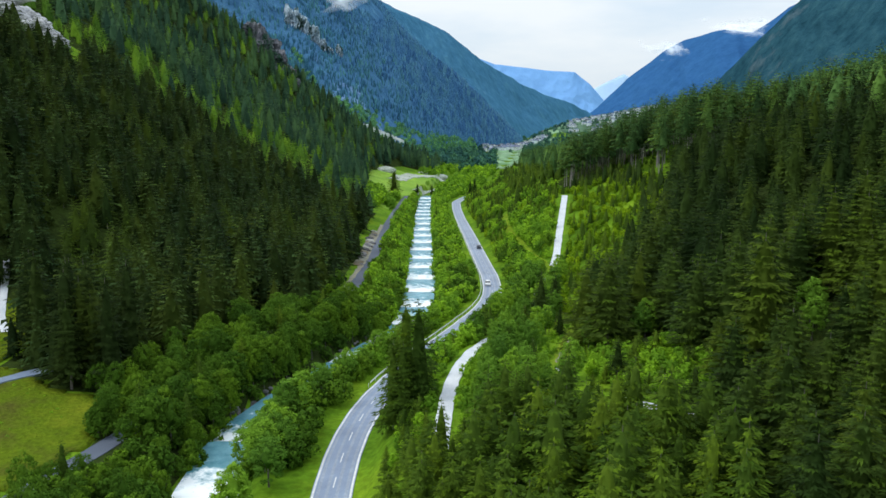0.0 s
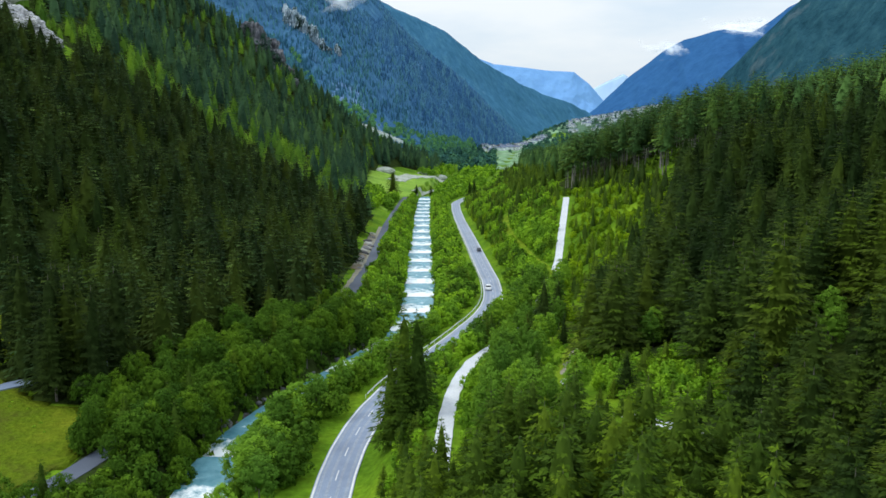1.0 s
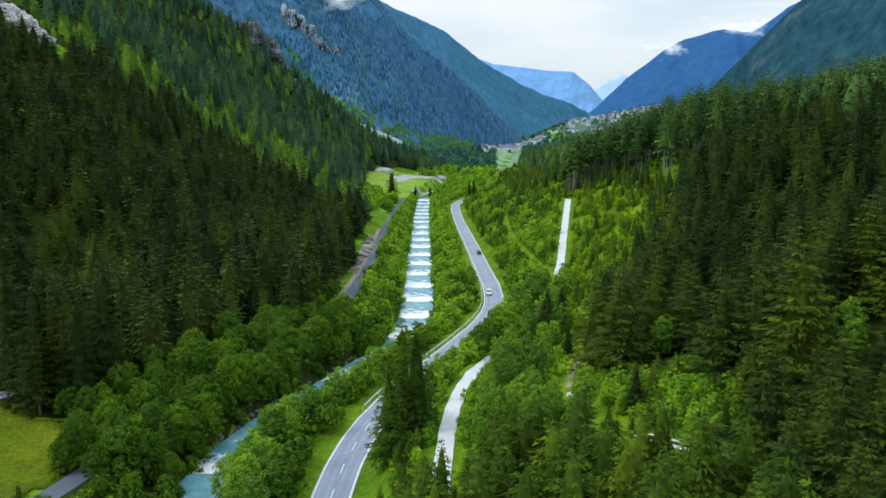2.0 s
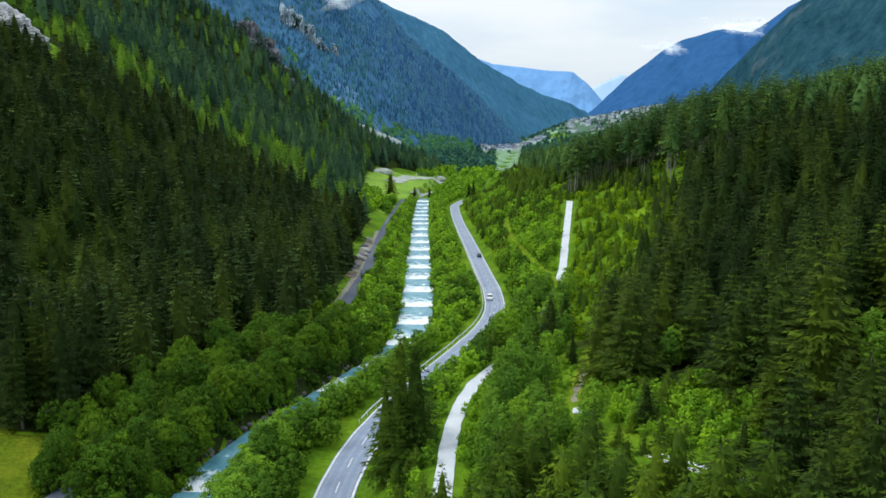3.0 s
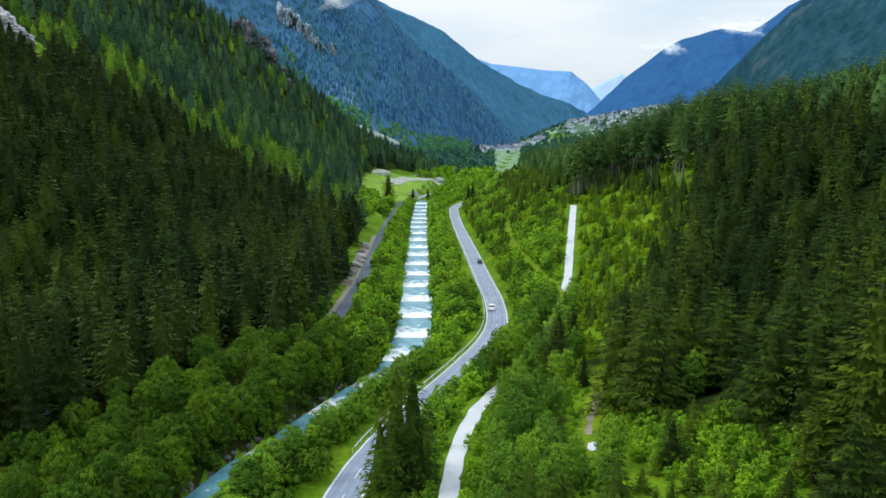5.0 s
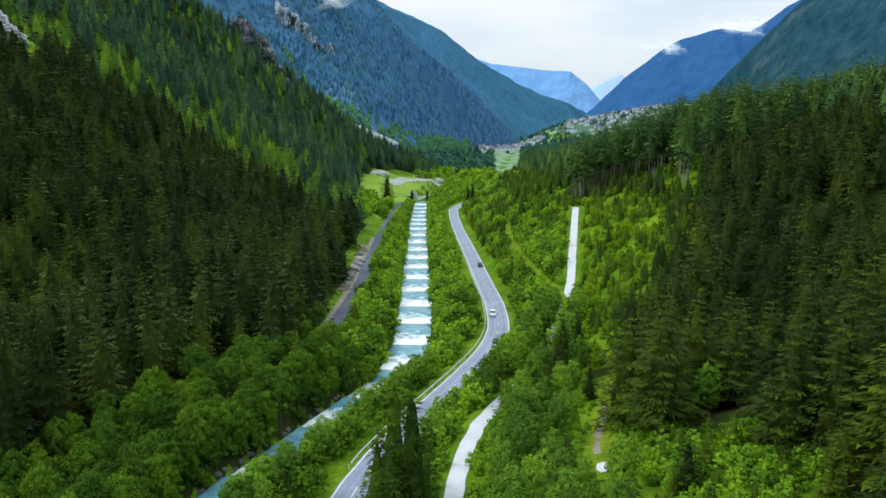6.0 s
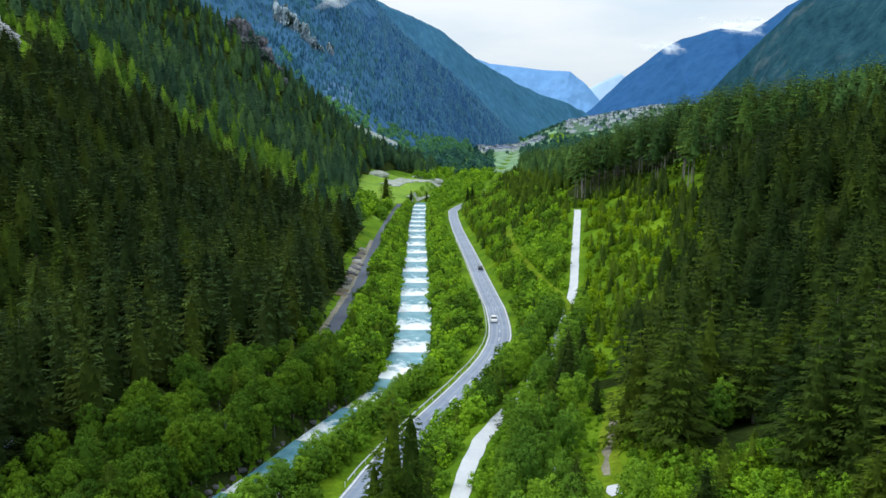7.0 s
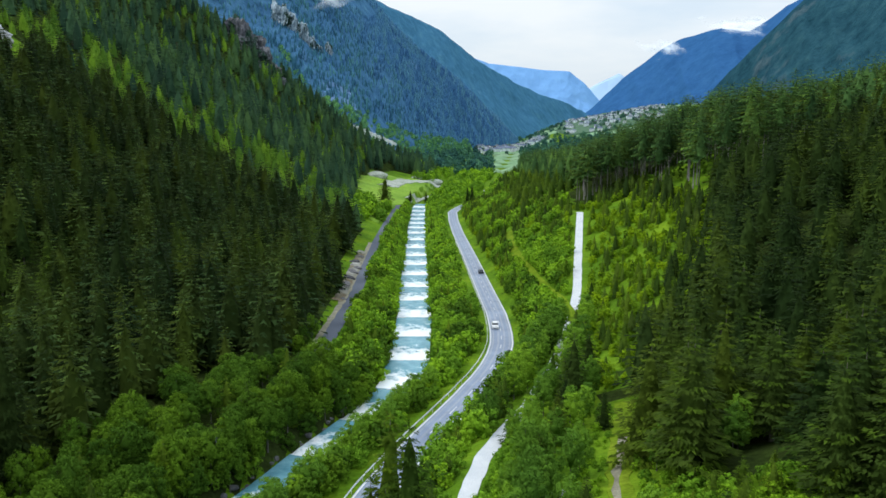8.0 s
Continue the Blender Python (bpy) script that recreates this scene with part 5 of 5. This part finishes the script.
M_PALE_ROCK = surface("pale_limestone", [(0.3, (0.30, 0.31, 0.33)), (0.5, (0.48, 0.49, 0.51)), (0.7, (0.66, 0.66, 0.68))], 0.10, fine=0.9, bump_by=0.9, bump_dist=1.0)


def cliff_material(name, dark, mid, light):
    """Rock streaked from top to bottom, with growth on its ledges."""
    m, n, l, b = node_material(name, 0.95, 0.1)
    mp = n.new("ShaderNodeMapping")
    mp.inputs["Scale"].default_value = (1.0, 1.0, 0.16)
    l.new(position(n), mp.inputs[0])
    streak = noise_tex(n, l, 0.22, 6.0, 0.65, mp.outputs[0])
    c = ramp(n, l, streak, [(0.34, dark), (0.5, mid), (0.66, light)])
    growth = noise_tex(n, l, 0.09, 6.0, 0.7, position(n))
    c = mix(n, l, ramp(n, l, growth, [(0.50, (0, 0, 0)), (0.58, (1, 1, 1))]), c, (0.03, 0.07, 0.05))
    l.new(c, b.inputs["Base Color"])
    bump(n, l, b, streak, 0.9, 3.0)
    return m


M_CLIFF = cliff_material("streaked_cliff", (0.072, 0.08, 0.096), (0.144, 0.148, 0.172), (0.272, 0.272, 0.296))
# far rock bands: same streaks, lightened and blued by painted haze
M_BAND = cliff_material("hazed_cliff", (0.15, 0.2325, 0.3), (0.405, 0.51, 0.585), (0.78, 0.87, 0.945))
for k, (x, y, z, sx, sz, t) in enumerate(((-205, 402, 104, 9, 5, 8), (-196, 400, 99, 8, 4.5, 22), (-187, 398, 94, 8, 5, 30), (-179, 396, 88, 7, 4, 35), (-201, 408, 110, 8, 4, 10))):
    rock("rock_outcrop", x, y, z, (sx, 5, sz), 0, k * 3.1, M_PALE_ROCK, "pale bare rock outcrop high on the wooded slope", 4, "slope outcrops", 0.4, t)
for k, (x, y, z, sx, sz) in enumerate(((-163, 849, 79, 15, 17), (-151, 846, 66, 15, 16), (-140, 844, 55, 13, 13), (-182, 864, 109, 18, 20), (-172, 858, 95, 15, 18), (-131, 839, 45, 11, 10), (-191, 868, 124, 13, 15))):
    rock("cliff", x, y, z, (sx, 13, sz), 20, 40 + k * 2.7, M_CLIFF, "grey streaked cliff with growth on its ledges", 5, "slope cliffs", 0.4, 0, 0.5)
for k, (x, y, z, sx, sz) in enumerate(((-220, 1224, 178, 7, 19), (-208, 1220, 168, 7, 22), (-195, 1220, 160, 7, 17), (-184, 1214, 148, 7, 18), (-173, 1212, 136, 7, 15), (-163, 1214, 127, 6, 12), (-150, 1220, 130, 4, 12))):
    rock("rock_band", x, y + 3, z - 2, (sx, 12, sz), 30, 60 + k * 1.9, M_BAND, "pale grey rock band on the mountain flank", 5, "flank rock bands", 0.4, 0, 0.5)
M_MOUND = surface("grey_earth", [(0.3, (0.22, 0.28, 0.18)), (0.5, (0.38, 0.42, 0.36)), (0.7, (0.55, 0.57, 0.54))], 0.25, fine=2.0, bump_by=0.6, bump_dist=0.5)
for x, y, w, h in ((-53, 772, 9.5, 4.2), (-3, 842, 8, 3.2), (-20, 838, 6, 2.2)):
    rock("gravel_mound", x, y, height(x, y) + h * 0.15, (w, w * 0.8, h), 10, x, M_MOUND, "grey heap of earth and gravel at the field edge", 4, "gravel heaps", 0.08)
r6 = random.Random(33)
for k in range(150):
    y = r6.uniform(148, 222)
    side = -1 if r6.random() < 0.82 else 1
    x = RIVER_X(y) + side * r6.uniform(4.6, 6.6)
    q = r6.uniform(0.25, 0.7)
    rock("boulder", x, y, height(x, y) + q * 0.25, (q * 1.2, q, q * 0.8), r6.uniform(0, 360), k, M_ROCK, "grey boulder on the river bank", 1, "river boulders", 0.3)


for k in range(18):
    y = r6.uniform(285, 372)
    x = LANE_X(y) - r6.uniform(2.6, 5.2)
    q = r6.uniform(0.5, 1.5)
    rock("bank_rock", x, y, height(x, y) + q * 0.2, (q * 1.1, q * 1.6, q * 0.8), r6.uniform(0, 360), 200 + k, M_ROCK, "grey rock in the cut bank above the lane", 1, "lane bank rocks", 0.3)


def path_ribbon(name, pts, half, mat, label, lift=0.12, ragged=0.12):
    """A track laid over the ground through the given places."""
    P = [Vector(p) for p in pts]
    dense = []
    for a, b in zip(P, P[1:]):
        n = max(2, int((b - a).length / 2))
        dense += [a.lerp(b, i / n) for i in range(n)]
    dense.append(P[-1])
    bm = bmesh.new()
    rows = []
    for i, p in enumerate(dense):
        d = (dense[min(i + 1, len(dense) - 1)] - dense[max(i - 1, 0)]).normalized()
        nrm = Vector((d.y, -d.x))
        edge = half * (1 + ragged * noise.noise((p.x * 0.4, p.y * 0.4, 2)))
        row = []
        for s_, dz in ((-edge, -0.5), (-edge, 0), (0, 0.05), (edge, 0), (edge, -0.5)):
            q = p + nrm * s_
            row.append(bm.verts.new((q.x, q.y, height(q.x, q.y) + lift + dz)))
        rows.append(row)
    for a, b in zip(rows, rows[1:]):
        for k in range(4):
            bm.faces.new((a[k], a[k + 1], b[k + 1], b[k]))
    return tagged(new(name, from_bm(name, bm, [mat])), label, "track", kind="structure")


path_ribbon("meadow_track", [(-104, 130), (-90, 142), (-82, 154), (-76.5, 163), (-68, 172)], 2.1, M_ASPHALT, "grey track through the meadow", 0.55)
path_ribbon("side_path", [(-100, 184), (-107.3, 196.5), (-113.4, 211), (-116, 218)], 0.85, M_GRAVEL, "narrow pale path at the meadow edge", 0.5)
for o in (-0.75, 0.75):
    path_ribbon("wheel_rut", [(25.0 + o, 112.8), (26.2 + o, 111.0), (29.3 + o, 105.8), (31.6 + o, 102)], 0.3, M_GRAVEL, "pale wheel rut of a forest track", 0.03, 0.9)
path_ribbon("grass_bank", [(32.5, 246), (33.3, 250), (31.3, 275), (29.3, 300), (28.4, 330), (28.2, 370), (30.5, 410)], 1.5, M_BANK, "bright grassy strip on the bank above the road", 0.3)
path_ribbon("grass_ride", [(30.5, 182), (28.6, 173), (26, 162.5), (23.4, 153), (21.6, 145.5), (20.5, 139), (19.7, 133.5), (19.5, 128)], 1.5, M_BANK, "yellow-green grassy ride between the trees", 0.16, 0.5)
path_ribbon("foot_trail", [(25.9, 162), (24.3, 156.5), (23.3, 152), (22.0, 148.5), (21.4, 145.5), (20.3, 141), (19.7, 137)], 0.45, M_DIRT, "narrow sandy trail trodden through the grass", 0.22, 0.9)
path_ribbon("gravel_patch", [(19.5, 133), (19.3, 131.4), (19.4, 130)], 0.6, M_GRAVEL, "pale gravel patch at the foot of the trail", 0.25, 0.8)
rock("pale_boulder", 13.6, 141.1, height(13.6, 141.1) + 0.5, (1.0, 1.1, 1.5), 20, 77, M_PALE_ROCK, "large pale grey boulder among the birches", 3, "", 0.3)
M_CUT = surface("cut_earth", [(0.32, (0.17, 0.10, 0.05)), (0.44, (0.20, 0.18, 0.12)), (0.54, (0.28, 0.28, 0.24)), (0.7, (0.46, 0.46, 0.44))], 0.09, fine=0.9, bump_by=0.8, bump_dist=0.5)
path_ribbon("lane_shoulder", [(LANE_X(y) - 2.45, y) for y in range(236, 420, 8)], 0.75, M_DIRT, "grey stony shoulder beside the lane", 0.14, 0.6)
path_ribbon("cut_bank", [(LANE_X(y) - 3.9, y) for y in range(284, 392, 9)], 1.5, M_CUT, "bare stony bank with rusty earth above the lane", 0.35, 0.5)
path_ribbon("field_track", [(-41, 700), (-35, 755), (-25, 795), (-8, 826), (4, 838)], 6.0, M_MOUND, "grey earth yard at the back of the field", 0.75, 0.5)
path_ribbon("dirt_track", [(-22, 650), (-16, 690), (-10, 720), (-4, 745)], 2.2, M_MOUND, "grey dirt track beside the field", 0.75)


def retaining_wall():
    root = new("retaining_wall")
    P = [Vector((-101, 938, 40)), Vector((-84, 940, 34.5)), Vector((-66, 942, 26.5)), Vector((-44, 944, 17))]
    bm = bmesh.new()
    pillars = []
    for a, b in zip(P, P[1:]):
        n = 5
        for i in range(n):
            p, q = a.lerp(b, i / n), a.lerp(b, (i + 1) / n)
            v = [bm.verts.new(c) for c in ((p.x, p.y, p.z - 3), (q.x, q.y, q.z - 3), (q.x, q.y, q.z), (p.x, p.y, p.z), (p.x, p.y + 1, p.z - 3), (q.x, q.y + 1, q.z - 3), (q.x, q.y + 1, q.z), (p.x, p.y + 1, p.z))]
            for f in ((0, 1, 2, 3), (3, 2, 6, 7), (4, 7, 6, 5), (0, 3, 7, 4), (1, 5, 6, 2)):
                bm.faces.new([v[k] for k in f])
            pillars.append(p)
    part("wall", from_bm("wall", bm, [M_PLASTER]), root)
    bm = bmesh.new()
    box_bm(bm, -0.7, 0.7, -1.2, 0.0, -5, 0.6)
    bmesh.ops.bevel(bm, geom=bm.edges[:], offset=0.1, segments=1, affect="EDGES")
    me = from_bm("buttress", bm, [M_PLASTER])
    for p in pillars:
        part("buttress", me, root).location = p
    tagged(root, "pale concrete retaining wall high above the field", "wall")


retaining_wall()


# ---------------------------------------------------------------- road furniture and cars
def guard_rail(y0, y1, off):
    root = new("guard_rail")
    ys = np.arange(y0, y1 + 1, 2.0)
    prof = [(0.04, 0.45), (0.0, 0.52), (0.08, 0.58), (0.0, 0.66), (0.08, 0.72), (0.0, 0.78), (0.04, 0.80)]
    bm = bmesh.new()
    rows = []
    for y in ys:
        d = Vector((ROAD_X(y + 0.5) - ROAD_X(y - 0.5), 1.0)).normalized()
        rows.append([bm.verts.new((ROAD_X(y) + d.y * (off + a), y - d.x * (off + a), road_z(y) + 0.1 + b)) for a, b in prof])
    for a, b in zip(rows, rows[1:]):
        for k in range(len(prof) - 1):
            bm.faces.new((a[k], a[k + 1], b[k + 1], b[k]))
    part("rail", from_bm("rail", bm, [M_STEEL]), root)
    bm = bmesh.new()
    box_bm(bm, -0.12, -0.02, -0.05, 0.05, -0.6, 0.86)
    bmesh.ops.bevel(bm, geom=bm.edges[:], offset=0.012, segments=1, affect="EDGES")
    me = from_bm("post", bm, [M_STEEL])
    for y in ys[::2]:
        part("post", me, root).location = (ROAD_X(y) + off - 0.02, y, road_z(y) + 0.1)
    tagged(root, "galvanised steel guard rail beside the road", "guard rail")


guard_rail(160, 440, -3.5)


def paint(name, rgb, rough=0.3):
    m, n, l, b = node_material(name, rough, 0.5)
    f = noise_tex(n, l, 0.8, 3.0, 0.5, position(n))
    l.new(ramp(n, l, f, [(0.3, tuple(c * 0.9 for c in rgb)), (0.7, rgb)]), b.inputs["Base Color"])
    return m


M_WHITE = paint("white_car_paint", (0.80, 0.81, 0.82))
M_DARK = paint("dark_car_paint", (0.035, 0.04, 0.05))
M_TYRE = paint("tyre_rubber", (0.02, 0.02, 0.02), 0.8)
M_LAMP = paint("lamp_glass", (0.7, 0.72, 0.75), 0.1)


def profile_solid(name, prof, half, inset, mat, bevel):
    """A closed side outline drawn out across the car, narrower towards the top."""
    bm = bmesh.new()
    top = max(z for _, z in prof)
    low = min(z for _, z in prof)
    sides = []
    for s_ in (-1, 1):
        sides.append([bm.verts.new((s_ * (half - inset * (z - low) / (top - low)), y, z)) for y, z in prof])
    bm.faces.new(sides[0])
    bm.faces.new(sides[1][::-1])
    n = len(prof)
    for k in range(n):
        bm.faces.new((sides[0][k], sides[1][k], sides[1][(k + 1) % n], sides[0][(k + 1) % n]))
    bmesh.ops.recalc_face_normals(bm, faces=bm.faces)
    bmesh.ops.bevel(bm, geom=bm.edges[:], offset=bevel, segments=2, affect="EDGES")
    return from_bm(name, bm, [mat], smooth=False)


def car(x, y, turn, colour, label):
    root = new("car")
    part("body", profile_solid("body", [(-2.15, 0.3), (-2.15, 0.75), (-2.05, 0.92), (2.0, 0.95), (2.18, 0.72), (2.18, 0.3)], 0.9, 0.06, colour, 0.06), root)
    part("cabin", profile_solid("cabin", [(-1.75, 0.92), (-1.35, 1.38), (0.35, 1.40), (1.05, 0.94)], 0.82, 0.14, M_GLASS, 0.04), root, "dark tinted windows")
    part("roof", profile_solid("roof", [(-1.42, 1.36), (-1.30, 1.44), (0.25, 1.46), (0.42, 1.37)], 0.70, 0.04, colour, 0.02), root)
    bm = bmesh.new()
    bmesh.ops.create_cone(bm, cap_ends=True, segments=16, radius1=0.32, radius2=0.32, depth=0.22, matrix=Matrix.Rotation(radians(90), 4, "Y"))
    tyre = from_bm("wheel", bm, [M_TYRE])
    bm = bmesh.new()
    bmesh.ops.create_cone(bm, cap_ends=True, segments=12, radius1=0.19, radius2=0.16, depth=0.24, matrix=Matrix.Rotation(radians(90), 4, "Y"))
    rim = from_bm("rim", bm, [M_STEEL])
    for sx in (-0.8, 0.8):
        for sy in (-1.35, 1.35):
            w = part("wheel", tyre, root)
            w.location = (sx, sy, 0.32)
            part("rim", rim, w).location = (0.02 if sx > 0 else -0.02, 0, 0)
    bm = bmesh.new()
    box_bm(bm, -0.17, 0.17, -0.05, 0.05, -0.08, 0.08)
    bmesh.ops.bevel(bm, geom=bm.edges[:], offset=0.03, segments=1, affect="EDGES")
    lamp = from_bm("headlight", bm, [M_LAMP])
    for sx in (-0.62, 0.62):
        part("headlight", lamp, root).location = (sx, 2.15, 0.68)
    root.matrix_world = pose(x, y, road_z(y) + 0.11, 0, 0, turn)
    tagged(root, label, "car", group="cars on the road")


car(ROAD_X(262) - 1.3, 262, 180 - 2, M_WHITE, "white hatchback on the valley road")
car(ROAD_X(352) + 1.35, 352, 1.6, M_DARK, "dark hatchback far down the valley road")


# ---------------------------------------------------------------- low cloud on the mountains
def cloud_material():
    m, n, l, b = node_material("thin_mist", 1.0, 0.0)
    uv = n.new("ShaderNodeUVMap").outputs[0]
    sub = n.new("ShaderNodeVectorMath")
    sub.operation = "SUBTRACT"
    l.new(uv, sub.inputs[0])
    sub.inputs[1].default_value = (0.5, 0.5, 0)
    ln = n.new("ShaderNodeVectorMath")
    ln.operation = "LENGTH"
    l.new(sub.outputs[0], ln.inputs[0])
    nz = noise_tex(n, l, 0.011, 4.0, 0.55, position(n))
    a = n.new("ShaderNodeMath")
    a.operation = "MULTIPLY_ADD"
    l.new(nz, a.inputs[0])
    a.inputs[1].default_value, a.inputs[2].default_value = 1.5, -0.32
    d = n.new("ShaderNodeMath")
    d.operation = "SUBTRACT"
    l.new(a.outputs[0], d.inputs[0])
    l.new(ln.outputs["Value"], d.inputs[1])
    al = ramp(n, l, d.outputs[0], [(0.0, (0, 0, 0)), (0.20, (0.28, 0.28, 0.28)), (0.50, (0.80, 0.80, 0.80))])
    l.new(al, b.inputs["Alpha"])
    b.inputs["Base Color"].default_value = (0.88, 0.95, 1.0, 1)
    return m


M_MIST = cloud_material()


def cloud(x, y, z, w, h, seed):
    cols, rows = 25, 15
    V, uv = [], []
    for j in range(rows):
        for i in range(cols):
            u, v = i / (cols - 1), j / (rows - 1)
            q = noise.fractal((u * 3 + seed, v * 3, 0), 0.8, 2.1, 4)
            V.append((x + (u - 0.5) * w, y + h * (v - 0.5) * 1.6 + q * h * 0.3, z + (v - 0.5) * h))
            uv.append((u, v))
    ob = mesh_object("low_cloud", V, grid_quads(rows, cols), [M_MIST], smooth=True, uv=uv)
    ob.visible_shadow = False
    tagged(ob, "thin white cloud drifting on the mountain", "cloud", group="low clouds")


for k, c in enumerate(((-158, 1330, 212, 84, 50), (880, 3380, 262, 190, 90), (1130, 3240, 335, 300, 90), (500, 1240, 226, 44, 46))):
    cloud(*c, k * 4.3)


# trees among the houses
r7 = random.Random(91)
yard = [(x + r7.uniform(-14, 14), y + r7.uniform(6, 13) * r7.choice((-1, 1))) for x, y in taken if (x * 3.1 + y) % 1.0 < 0.7]
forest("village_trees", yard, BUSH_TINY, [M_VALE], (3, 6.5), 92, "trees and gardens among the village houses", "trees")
